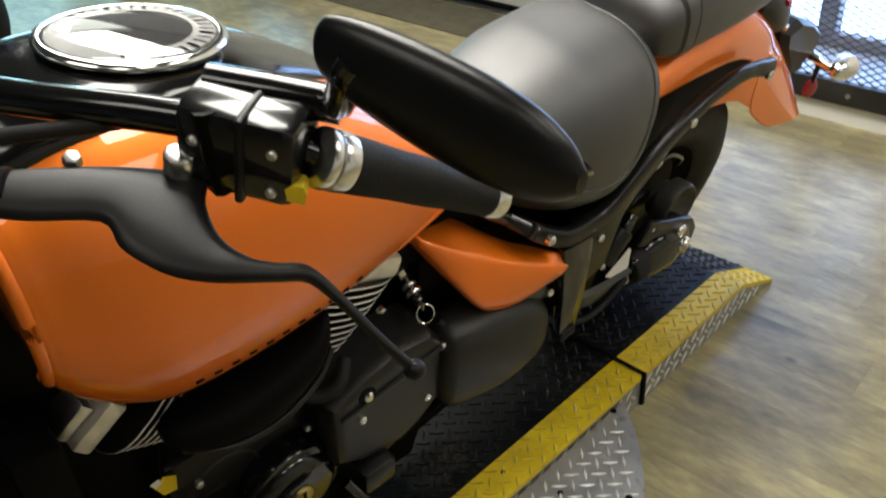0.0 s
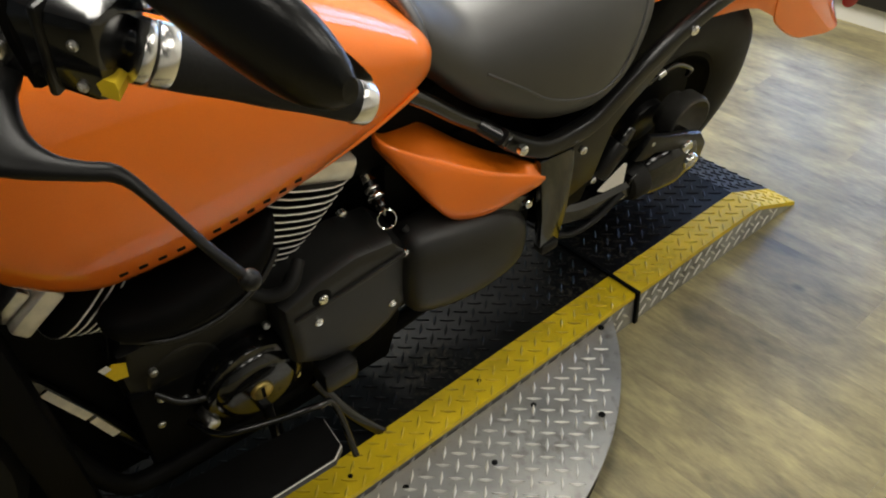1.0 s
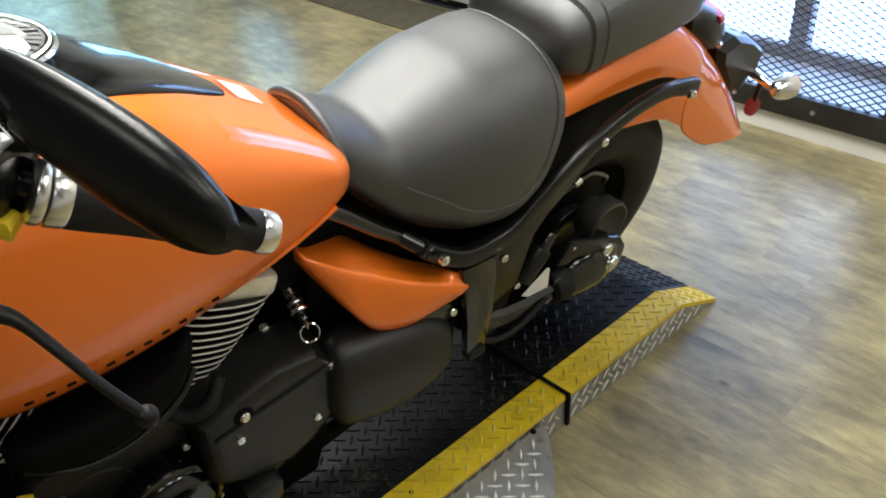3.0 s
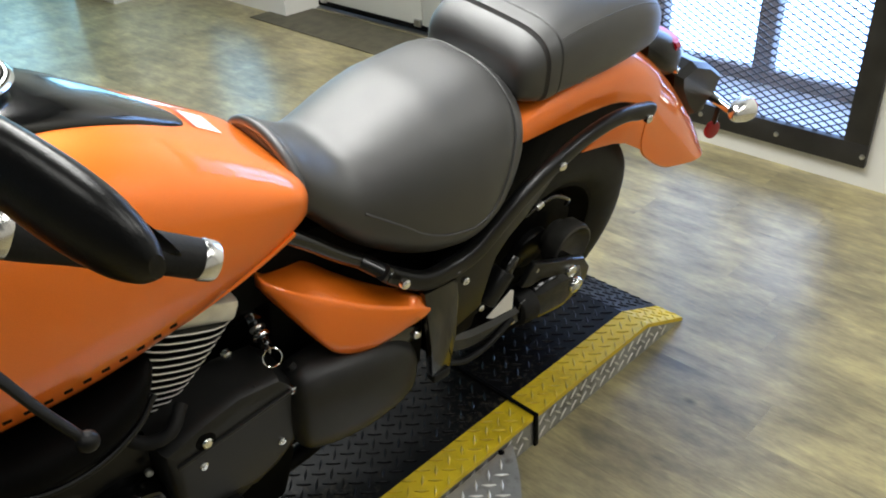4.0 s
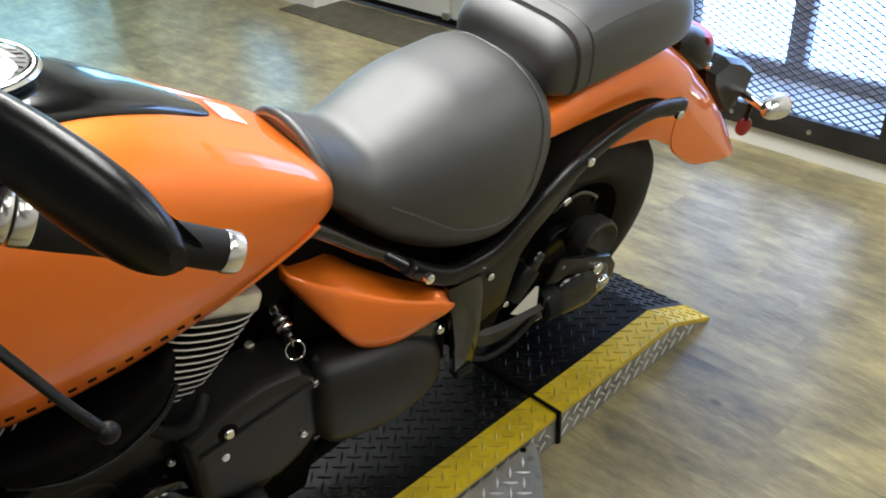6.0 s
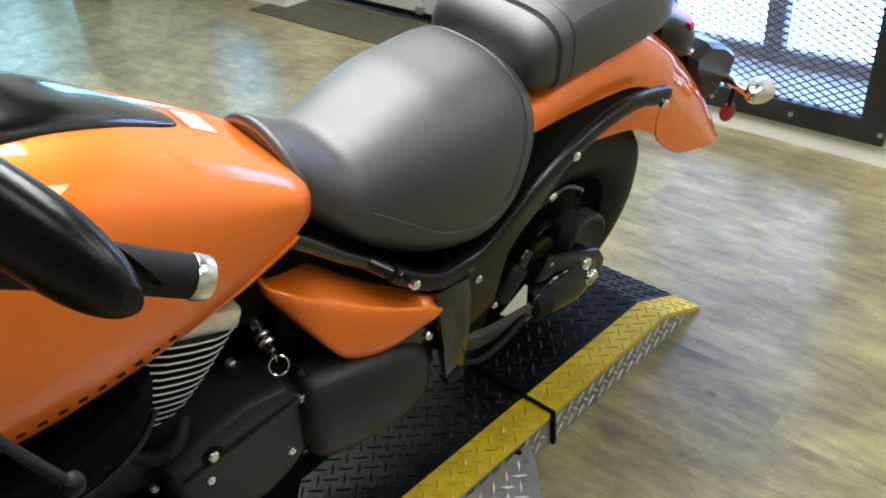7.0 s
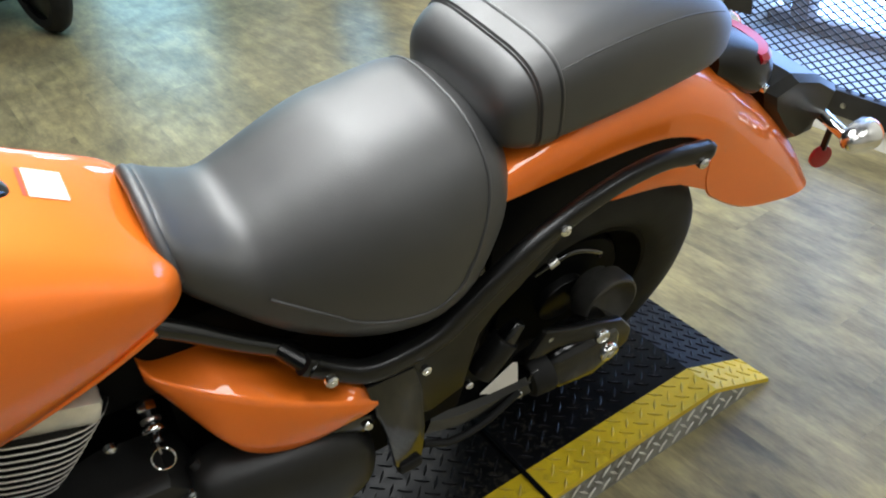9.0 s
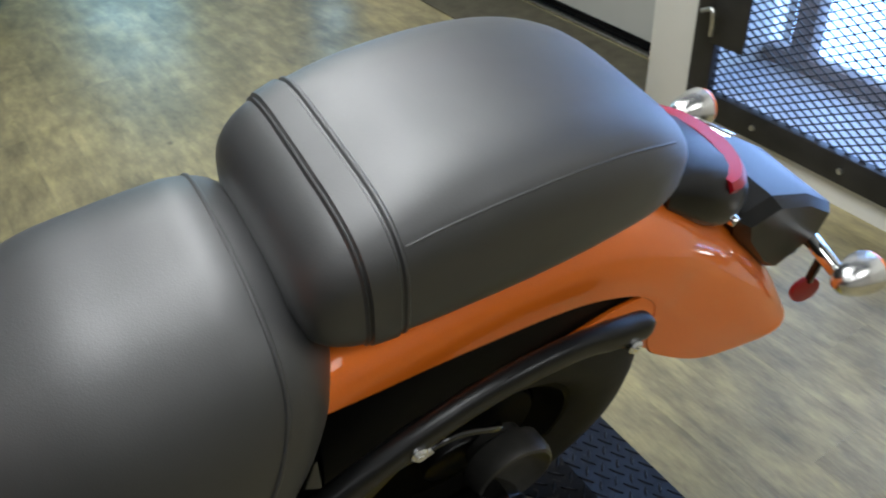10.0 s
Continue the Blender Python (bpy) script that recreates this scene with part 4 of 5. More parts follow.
rings = [fender_ring(*r) + fender_ring(*r, 0.004)[::-1] for r in fen_rows]
fender = part("rear_fender", loft(rings), ORANGE, bike, "orange rear fender with a slot for the strut")
for s in (1, -1):
    part("fender_tongue", plate([(0.25, 0.640), (0.255, 0.535), (0.218, 0.560), (0.154, 0.599), (0.11, 0.614), (0.06, 0.624), (0.0, 0.634), (0.06, 0.655), (0.14, 0.675), (0.20, 0.680)], s * 0.1245, s * 0.1185, 0.001), ORANGE, fender)
inner = []
for k in range(25):
    a = radians(-12 + 205 * k / 24)
    y, z = AX + 0.362 * math.cos(a), AZ + 0.362 * math.sin(a)
    y2, z2 = AX + 0.30 * math.cos(a), AZ + 0.30 * math.sin(a)
    inner.append([(-0.108, y2, z2), (-0.104, y, z), (0, y + 0.02 * math.cos(a), z + 0.02 * math.sin(a)), (0.104, y, z), (0.108, y2, z2), (0.102, y2, z2), (0.099, y - 0.004 * math.cos(a), z - 0.004 * math.sin(a)), (0, y + 0.014 * math.cos(a), z + 0.014 * math.sin(a)), (-0.099, y - 0.004 * math.cos(a), z - 0.004 * math.sin(a)), (-0.102, y2, z2)])
part("inner_fender", loft(inner[9:]), GLOSS, bike, "black inner fender")
for s in (1, -1):
    part("fender_backing", plate([(-0.22, 0.742), (-0.07, 0.745), (0.06, 0.738), (0.15, 0.708), (0.205, 0.668), (0.19, 0.645), (0.10, 0.630), (-0.02, 0.62), (-0.14, 0.60), (-0.22, 0.52)], s * 0.116, s * 0.108, 0.002), MATT, bike, "black panel behind the strut")

# frame strut along each side
STRUT = [(-0.545, 0.632), (-0.518, 0.607), (-0.465, 0.580), (-0.40, 0.574), (-0.345, 0.584), (-0.292, 0.618), (-0.24, 0.652), (-0.15, 0.696), (-0.06, 0.724), (0.03, 0.732), (0.11, 0.718), (0.146, 0.711)]
for s in (1, -1):
    line = smooth_line([Vector((s * (0.176 if y > -0.5 else 0.160), y, z)) for y, z in STRUT], 5)
    n = len(line)
    scales = [1.0] * n
    for i in range(n):
        scales[i] = 0.85 + 0.22 * math.sin(math.pi * min(1, i / (n * 0.7))) if i < n - 8 else 0.95
    scales[-1], scales[-2], scales[-3] = 0.35, 0.75, 0.92
    st = part("fender_strut", sweep(line, [(0.014 * math.copysign(abs(math.cos(a)) ** 0.65, math.cos(a)), 0.0175 * math.copysign(abs(math.sin(a)) ** 0.65, math.sin(a))) for a in [2 * math.pi * k / 24 for k in range(24)]], None, scales), SATIN, bike, "black satin fender strut")
    part("strut_web", plate([(-0.515, 0.606), (-0.465, 0.580), (-0.40, 0.574), (-0.345, 0.584), (-0.292, 0.618), (-0.24, 0.652), (-0.15, 0.696), (-0.06, 0.722), (-0.09, 0.692), (-0.145, 0.645), (-0.20, 0.592), (-0.244, 0.560), (-0.274, 0.527), (-0.286, 0.482), (-0.302, 0.416), (-0.365, 0.396), (-0.385, 0.41), (-0.392, 0.52), (-0.47, 0.556)], s * 0.156, s * 0.1685, 0.004), SATIN, st, "flat black side plate")
    for y, z in ((-0.520, 0.611), (-0.147, 0.695), (0.113, 0.705)):
        part("bolt", bolt((s * 0.188, y, z), (s, 0, 0), 0.0095, 0.007), CHROME, st, "chrome bolt")
    part("seat_tube", tube([(s * 0.105, -0.70, 0.752), (s * 0.112, -0.66, 0.722), (s * 0.118, -0.60, 0.668), (s * 0.125, -0.54, 0.622)], 0.0135), GLOSS, bike, "black frame tube")
    part("tube_clamp", tube([(s * 0.125, -0.56, 0.638), (s * 0.145, -0.545, 0.628), (s * 0.165, -0.53, 0.618)], 0.015), GLOSS, bike)
    br = part("peg_bracket", plate([(-0.475, 0.560), (-0.395, 0.555), (-0.386, 0.50), (-0.384, 0.40), (-0.392, 0.322), (-0.440, 0.320), (-0.450, 0.42)], s * 0.170, s * 0.190, 0.005), GLOSS, bike, "black passenger-peg bracket")
    part("bolt", bolt((s * 0.196, -0.383, 0.548), (s, 0, 0), 0.008, 0.006), CHROME, br)
    part("peg_rubber", box((s * 0.18 - 0.014, -0.437, 0.302), (s * 0.18 + 0.014, -0.394, 0.326), 0.006), RUBBER, br)

# orange side cover: y, ridge (x, z), top (x, z), bottom (x, z)
SIDE = [(-0.728, 0.086, 0.66, 0.065, 0.676, 0.084, 0.638), (-0.712, 0.102, 0.652, 0.048, 0.658, 0.106, 0.608), (-0.67, 0.128, 0.626, 0.06, 0.652, 0.152, 0.538), (-0.635, 0.144, 0.606, 0.074, 0.642, 0.166, 0.494), (-0.58, 0.164, 0.578, 0.1, 0.598, 0.176, 0.476), (-0.52, 0.18, 0.552, 0.13, 0.558, 0.184, 0.484), (-0.48, 0.187, 0.536, 0.173, 0.552, 0.188, 0.501), (-0.459, 0.186, 0.524, 0.178, 0.535, 0.184, 0.51)]
for s in (1, -1):
    rings = []
    for y, rx, rz, tx, tz, bx, bz in spline_rows(SIDE, 4):
        rings.append([(s * x, y, z) for x, z in ((tx, tz), (tx + 0.30 * (rx - tx), tz + 0.26 * (rz - tz)), (tx + 0.62 * (rx - tx), tz + 0.62 * (rz - tz)), (tx + 0.93 * (rx - tx), tz + 0.92 * (rz - tz)), (rx, rz - 0.001), (rx + 0.10 * (bx - rx) + 0.004, rz + 0.09 * (bz - rz)), (rx + 0.35 * (bx - rx) + 0.006, rz + 0.36 * (bz - rz)), (rx + 0.7 * (bx - rx) + 0.006, rz + 0.70 * (bz - rz)), (bx + 0.001, bz + 0.012), (bx - 0.005, bz + 0.002), (bx - 0.02, bz), (bx - 0.045, bz + 0.008), (tx - 0.03, tz - 0.01))])
    part("side_cover", loft(rings), ORANGE, bike, "orange side cover", 75)

# black pod below the side cover, and its bolt
for s in (1, -1):
    POD = [(-0.738, 0.012, 0.43, 0.37, 0.13), (-0.730, 0.036, 0.476, 0.335, 0.14), (-0.705, 0.054, 0.500, 0.303, 0.148), (-0.62, 0.064, 0.491, 0.284, 0.150), (-0.54, 0.062, 0.472, 0.288, 0.150), (-0.49, 0.050, 0.440, 0.300, 0.150), (-0.467, 0.030, 0.405, 0.325, 0.150), (-0.460, 0.01, 0.38, 0.345, 0.150)]
    rings = [blob_ring(y, hw, t, l, 0.7, 0.75, 0.5, 26, 0.0) for y, hw, t, l, _ in spline_rows(POD, 4)]
    rings = [[(s * (0.142 + x), y, z) for x, y, z in ring] for ring in rings]
    pod = part("lower_pod", loft(rings), COVER, bike, "rounded matt black lower side pod")
    part("bolt", bolt((s * 0.171, -0.471, 0.447), (s, 0, 0.3), 0.008, 0.005), CHROME, pod)
    part("pod_bracket", plate([(-0.53, 0.485), (-0.455, 0.462), (-0.455, 0.43), (-0.50, 0.43), (-0.56, 0.46)], s * 0.150, s * 0.168, 0.003), GLOSS, pod)

# engine and gearbox
engine = new("engine")
engine.parent = bike
part("crankcase", box((-0.15, -1.20, 0.12), (0.08, -0.70, 0.46), 0.03), SATIN, engine, "black engine case")
bm = plate([(-0.955, 0.478), (-0.885, 0.505), (-0.82, 0.520), (-0.748, 0.510), (-0.714, 0.470), (-0.704, 0.395), (-0.722, 0.340), (-0.765, 0.300), (-0.81, 0.280), (-0.90, 0.295), (-0.95, 0.330)], 0.06, 0.160, 0.0)
bmesh.ops.bevel(bm, geom=[e for e in bm.edges if all(v.co.x > 0.15 for v in e.verts)], offset=0.026, segments=4, affect="EDGES", profile=0.6)
cover = part("gear_cover", bm, COVER, engine, "matt black gearbox cover", 30)
for y, z in ((-0.76, 0.366), (-0.90, 0.420), (-0.73, 0.475)):
    part("bolt", bolt((0.160, y, z), (1, 0, 0), 0.008, 0.006), CHROME, cover)
part("cover_rib", plate([(-0.94, 0.452), (-0.725, 0.482), (-0.725, 0.474), (-0.94, 0.444)], 0.158, 0.166, 0.002), COVER, cover)
part("cover_bulge", loft([blob_ring(y, hw, t, l, 0.8, 0.8, 0.6, 20, 0.125) for y, hw, t, l in spline_rows([(-0.90, 0.008, 0.34, 0.30), (-0.89, 0.024, 0.37, 0.27), (-0.855, 0.034, 0.385, 0.252), (-0.81, 0.03, 0.38, 0.27), (-0.785, 0.01, 0.35, 0.31)], 3)]), COVER, cover)
part("cover_arrow", plate([(-0.815, 0.492), (-0.775, 0.497), (-0.79, 0.516)], 0.140, 0.149, 0.001), COVER, cover)
part("cover_hose", tube([(0.13, -0.715, 0.50), (0.155, -0.700, 0.47), (0.165, -0.692, 0.42), (0.150, -0.705, 0.35)], 0.008), RUBBER, cover, "black hose in the gap beside the cover")
part("cover_recess", cyl((0.150, -0.888, 0.470), (0.1615, -0.888, 0.470), 0.020, 0.017, 20, 0.002), MATT, cover, "dark bolt recess")
part("bolt", bolt((0.162, -0.888, 0.470), (1, 0, 0.2), 0.009, 0.006), CHROME, cover)
part("breather_hose", tube([(0.10, -1.0, 0.52), (0.135, -0.965, 0.505), (0.145, -0.93, 0.515), (0.12, -0.90, 0.53)], 0.011), RUBBER, engine, "black breather hose")
part("oil_line", tube([(0.086, -1.16, 0.35), (0.11, -1.13, 0.33), (0.115, -1.09, 0.315)], 0.006), SATIN, engine, "black oil line")
gen = part("generator_cover", cyl((0.06, -1.01, 0.292), (0.125, -1.01, 0.292), 0.098, 0.090, 40, 0.01), GLOSS, engine, "round black crankshaft cover")
part("cover_dome", cyl((0.124, -1.01, 0.292), (0.140, -1.01, 0.292), 0.078, 0.06, 40, 0.006), GLOSS, gen)
part("plug", cyl((0.138, -1.01, 0.292), (0.146, -1.01, 0.292), 0.021, 0.019, 28, 0.002), BRASS, gen, "brass inspection plug")
part("plug_slot", box((0.146, -1.013, 0.278), (0.1475, -1.007, 0.306)), MATT, gen)
part("front_case", cyl((0.05, -1.105, 0.36), (0.082, -1.105, 0.36), 0.07, 0.062, 28, 0.006), SATIN, engine)
# Longer than the case itself; its black rear end stands for deck shade.
part("lower_case", plate([(-1.21, 0.08), (-0.72, 0.08), (-0.69, 0.20), (-0.72, 0.34), (-1.20, 0.36)], 0.055, 0.085, 0.01), MATT, engine, "black lower engine case, stretched over shaded deck")
boss = part("engine_boss", cyl((0.06, -1.072, 0.343), (0.084, -1.072, 0.343), 0.015, 0.014, 20, 0.002), STEEL, engine, "bright hollow boss")
part("boss_bore", cyl((0.083, -1.072, 0.343), (0.0855, -1.072, 0.343), 0.008, 0.008, 14), MATT, boss)
for y, z in ((-1.12, 0.30), (-1.155, 0.33), (-1.15, 0.40), (-0.93, 0.22), (-0.965, 0.395), (-1.09, 0.232), (-1.17, 0.265)):
    part("bolt", bolt((0.084 if y < -1.08 else 0.1, y, z), (1, 0, 0), 0.007, 0.006), STEEL, engine)


def cylinder(name, base, top, label):
    """A finned barrel with its alloy head."""
    base, top = Vector(base), Vector(top)
    d = (top - base).normalized()
    across = d.cross(Vector((1, 0, 0))).normalized()
    c = part(name, cyl(base, top, 0.032, 0.055, 24), SATIN, engine, label)
    n = 13
    for k in range(n):
        p = base + (top - base) * (0.20 + 0.74 * k / (n - 1))
        w = 0.036 + 0.060 * (k / (n - 1)) ** 0.7
        ring = []
        for j in range(28):
            a = 2 * math.pi * j / 28
            ca, sa = math.cos(a), math.sin(a)
            ring.append((math.copysign(abs(ca) ** 0.7, ca) * (w + 0.006), math.copysign(abs(sa) ** 0.7, sa) * w))
        for mat, grow, th, nm in ((SATIN, 0.0, 0.0024, "fin"), (FIN_EDGE, 0.0012, 0.0017, "fin_edge")):
            bm = bmesh.new()
            lo = [bm.verts.new(p - d * th / 1.0 + Vector((1, 0, 0)) * a * (1 + grow / w) + across * b * (1 + grow / w)) for a, b in ring]
            hi = [bm.verts.new(p + d * th / 1.0 + Vector((1, 0, 0)) * a * (1 + grow / w) + across * b * (1 + grow / w)) for a, b in ring]
            for j in range(28):
                bm.faces.new((lo[j], lo[(j + 1) % 28], hi[(j + 1) % 28], hi[j]))
            if nm == "fin":
                bm.faces.new(hi)
                bm.faces.new(lo[::-1])
            part(nm, bm, mat, c)
    return c, d, across


rear_cyl, d, across = cylinder("rear_cylinder", (0.022, -0.955, 0.43), (0.022, -0.855, 0.675), "black finned rear cylinder with bright fin edges")
head = box((-0.085, -0.05, -0.014), (0.097, 0.060, 0.026), 0.01)
head.transform(Matrix.Translation((0.02, -0.842, 0.668)) @ pose(0, 0, 0, -21, 0, 0))
part("rocker_cover", head, ALLOY, rear_cyl, "pale alloy rocker cover")
front_cyl, d, across = cylinder("front_cylinder", (0.0, -1.03, 0.44), (0.0, -1.20, 0.625), "black finned front cylinder")
head = box((-0.085, -0.05, 0), (0.085, 0.03, 0.03), 0.006)
head.transform(Matrix.Translation((0.0, -1.232, 0.615)) @ pose(0, 0, 0, 36, 0, 0))
hd = part("rocker_cover", head, ALLOY, front_cyl, "pale alloy rocker cover")
head = box((-0.085, -0.045, 0.034), (0.075, 0.01, 0.055), 0.005)
head.transform(Matrix.Translation((0.0, -1.232, 0.615)) @ pose(0, 0, 0, 36, 0, 0))
part("head_bracket", head, STEEL, hd, "bright metal bracket")
# pod-shaped air cover between the cylinders
AIR = [(-1.192, 0.012, 0.605, 0.588), (-1.172, 0.034, 0.615, 0.568), (-1.12, 0.052, 0.622, 0.556), (-1.05, 0.058, 0.632, 0.562), (-0.985, 0.052, 0.650, 0.586), (-0.950, 0.036, 0.664, 0.618), (-0.932, 0.012, 0.664, 0.643)]
rings = [[(0.125 + x, y, z) for x, y, z in blob_ring(y, hw, t, l, 0.75, 0.8, 0.45, 24)] for y, hw, t, l in spline_rows(AIR, 4)]
air = part("air_cover", loft(rings), MATT, engine, "satin black air intake cover")
part("air_cover_rim", tube([(0.150, -1.178, 0.583), (0.172, -1.12, 0.563), (0.180, -1.05, 0.568), (0.174, -0.985, 0.592), (0.158, -0.945, 0.622)], 0.005), SATIN, air)
# Dark filler added to hide bright floor between fins and gear cover.
part("dark_gap_block", box((-0.09, -1.0, 0.2), (0.02, -0.66, 0.66), 0.02), MATT, engine, "added dark block closing the gap behind the fins")
part("intake_body", box((-0.06, -1.14, 0.42), (0.075, -0.90, 0.70), 0.03), MATT, engine)
# ignition lock with key ring
lock = part("ignition_lock", cyl((0.01, -0.736, 0.602), (0.100, -0.742, 0.556), 0.0095, 0.0095, 20, 0.002), SATIN, bike, "black ignition lock with chrome collars")
part("lock_sleeve", cyl((0.055, -0.739, 0.579), (0.074, -0.740, 0.569), 0.0135, 0.0135, 6, 0.0012), CHROME, lock, "chrome hexagon sleeve")
part("lock_collar", cyl((0.082, -0.7408, 0.5652), (0.088, -0.7412, 0.5622), 0.0135, 0.0135, 24, 0.0015), STEEL, lock, "steel collar")
part("lock_collar", cyl((0.093, -0.7415, 0.5596), (0.101, -0.742, 0.5555), 0.0165, 0.0160, 24, 0.002), CHROME, lock, "chrome collar")
part("lock_face", cyl((0.101, -0.742, 0.5555), (0.116, -0.7445, 0.550), 0.0105, 0.0095, 20, 0.001), GLOSS, lock, "black key slot")
part("lock_bolt", bolt((0.085, -0.80, 0.545), (1, 0, -0.3), 0.009, 0.007), CHROME, lock)
part("key", box((0.112, -0.7465, 0.541), (0.127, -0.7435, 0.556), 0.001), STEEL, lock, "steel key")
kc = Vector((0.131, -0.745, 0.537))
u, v = Vector((0.25, 0.85, 0.1)).normalized(), Vector((0.5, -0.1, -0.85)).normalized()
ringpts = [kc + (u * math.cos(2 * math.pi * k / 28) + v * math.sin(2 * math.pi * k / 28)) * 0.0155 for k in range(29)]
part("key_ring", sweep(ringpts, circle(0.0014, 8)), CHROME, lock, "bright key ring")
part("lock_mount", box((0.0, -0.77, 0.55), (0.05, -0.70, 0.66), 0.012), MATT, bike)

# swing arm, shaft housing, final drive, shock
SW = [(-0.36, 0.325), (-0.30, 0.30), (-0.20, 0.285), (-0.12, 0.285), (-0.05, 0.30)]
swing = part("swing_arm", sweep(smooth_line([Vector((0.125, y, z)) for y, z in SW], 5), rect(0.026, 0.024, 0.01)), GLOSS, bike, "black shaft-drive swing arm")
part("arm_plate", plate([(-0.165, 0.375), (-0.128, 0.425), (-0.07, 0.398), (0.0, 0.372), (0.05, 0.350), (0.078, 0.310), (0.075, 0.270), (0.045, 0.258), (0.02, 0.300), (-0.03, 0.340), (-0.10, 0.366), (-0.135, 0.362)], 0.138, 0.156, 0.006), SATIN, swing, "black swing arm end plate")
part("drive_boot", cyl((0.125, -0.145, 0.283), (0.125, -0.10, 0.285), 0.042, 0.046, 28, 0.006), RUBBER, swing)
part("shaft_housing", loft([blob_ring(y, hw, t, l, 0.8, 0.8, 0.5, 24, 0.125) for y, hw, t, l in ((-0.11, 0.03, 0.325, 0.245), (-0.09, 0.042, 0.345, 0.232), (-0.02, 0.048, 0.352, 0.222), (0.03, 0.045, 0.352, 0.232), (0.055, 0.025, 0.33, 0.265))]), GLOSS, swing, "black final drive housing")
part("final_drive_dome", loft([[(x, 0.056 + 1.12 * r * math.cos(2 * math.pi * k / 32), 0.345 + 1.12 * r * math.sin(2 * math.pi * k / 32)) for k in range(32)] for x, r in ((0.05, 0.040), (0.066, 0.042), (0.074, 0.056), (0.104, 0.058), (0.114, 0.055), (0.116, 0.051), (0.108, 0.045), (0.094, 0.03), (0.090, 0.01))]), CAST_DARK, swing, "dished round drive cover")
part("drive_disc", cyl((0.105, -0.055, 0.312), (0.138, -0.055, 0.312), 0.056, 0.052, 32, 0.006), GLOSS, swing, "glossy round drive cover")
part("drive_boss", cyl((0.12, -0.133, 0.300), (0.149, -0.133, 0.300), 0.024, 0.021, 24, 0.003), GLOSS, swing)
nut = part("axle_nut", cyl((0.155, 0.010, 0.302), (0.178, 0.010, 0.300), 0.0215, 0.0195, 28, 0.003), CHROME, swing, "large chrome axle nut")
part("axle_pin", cyl((0.177, 0.010, 0.300), (0.180, 0.010, 0.300), 0.008, 0.007, 12), STEEL, nut)
part("axle_nut", cyl((0.152, -0.001, 0.340), (0.166, -0.001, 0.340), 0.0165, 0.0145, 28, 0.003), CHROME, swing, "chrome pinch nut")
for y, z in ((-0.118, 0.401), (-0.136, 0.295), (-0.174, 0.282), (-0.280, 0.386)):
    part("bolt", bolt((0.150, y, z), (1, 0, 0), 0.0075, 0.006), CHROME, swing)
part("service_label", plate([(-0.258, 0.344), (-0.192, 0.385), (-0.183, 0.379), (-0.179, 0.324), (-0.238, 0.330)], 0.150, 0.1515, 0.0), WHITE_LABEL, swing, "white paper label on the arm")
sh = part("shock_absorber", cyl((0.125, -0.244, 0.362), (0.125, -0.190, 0.422), 0.025, 0.025, 28, 0.005), SATIN, bike, "black shock absorber body")
part("shock_cap", cyl((0.125, -0.192, 0.419), (0.125, -0.165, 0.449), 0.019, 0.013, 24, 0.003), GLOSS, sh)
part("frame_side", plate([(-0.40, 0.56), (-0.33, 0.58), (-0.27, 0.62), (-0.22, 0.58), (-0.27, 0.45), (-0.30, 0.34), (-0.40, 0.34)], 0.120, 0.150, 0.006), MATT, bike, "black rear frame plate")
part("frame_side", plate([(-0.40, 0.56), (-0.33, 0.58), (-0.27, 0.62), (-0.22, 0.58), (-0.27, 0.45), (-0.30, 0.34), (-0.40, 0.34)], -0.150, -0.120, 0.006), MATT, bike)
part("brake_hose", tube([(0.15, -0.37, 0.285), (0.158, -0.32, 0.262), (0.157, -0.25, 0.262), (0.152, -0.175, 0.292)], 0.0065), RUBBER, bike, "black rubber hose")
cal = part("cable_clamp", tube([(0.105, -0.125, 0.518), (0.112, -0.094, 0.537), (0.112, -0.048, 0.539), (0.108, 0.008, 0.505), (0.09, 0.03, 0.47)], 0.005), GLOSS, bike, "black cable beside the wheel")
part("clamp_band", cyl((0.112, -0.102, 0.533), (0.112, -0.086, 0.539), 0.0075, 0.0075, 14), STEEL, cal, "bright clamp")
part("right_arm", sweep(smooth_line([Vector((-0.125, y, z)) for y, z in SW], 5), rect(0.022, 0.024, 0.01)), GLOSS, bike)
part("core", box((-0.085, -0.72, 0.20), (0.085, -0.36, 0.60), 0.03), MATT, bike, "dark frame and battery box")
part("core_upper", box((-0.07, -0.92, 0.58), (0.07, -0.30, 0.70), 0.02), MATT, bike)
for s in (1, -1):
    part("frame_tube", tube([(s * 0.05, -1.36, 0.86), (s * 0.06, -1.34, 0.5), (s * 0.09, -1.28, 0.2), (s * 0.09, -1.18, 0.14), (s * 0.07, -0.9, 0.14), (s * 0.06, -0.6, 0.16), (s * 0.06, -0.38, 0.3)], 0.018), MATT, bike, "black frame tube")
part("radiator", box((-0.15, -1.36, 0.18), (0.13, -1.30, 0.68), 0.01), MATT, bike, "black radiator")

# tags, foot board, stand
# Flat black panel added to hide lit floor behind the dark front end.
part("dark_front_panel", plate([(-1.62, 0.10), (-1.16, 0.10), (-1.17, 0.44), (-1.20, 0.55), (-1.22, 0.78), (-1.28, 1.0), (-1.40, 1.06), (-1.50, 0.95), (-1.62, 0.70)], 0.0, 0.028, 0.008), MATT, bike, "added black panel filling the dark front end")
tg = part("yellow_tag", plate([(-1.214, 0.462), (-1.198, 0.472), (-1.180, 0.460), (-1.184, 0.430), (-1.204, 0.434)], 0.090, 0.092, 0.0), YELLOW_TAG, bike, "yellow plastic tag")
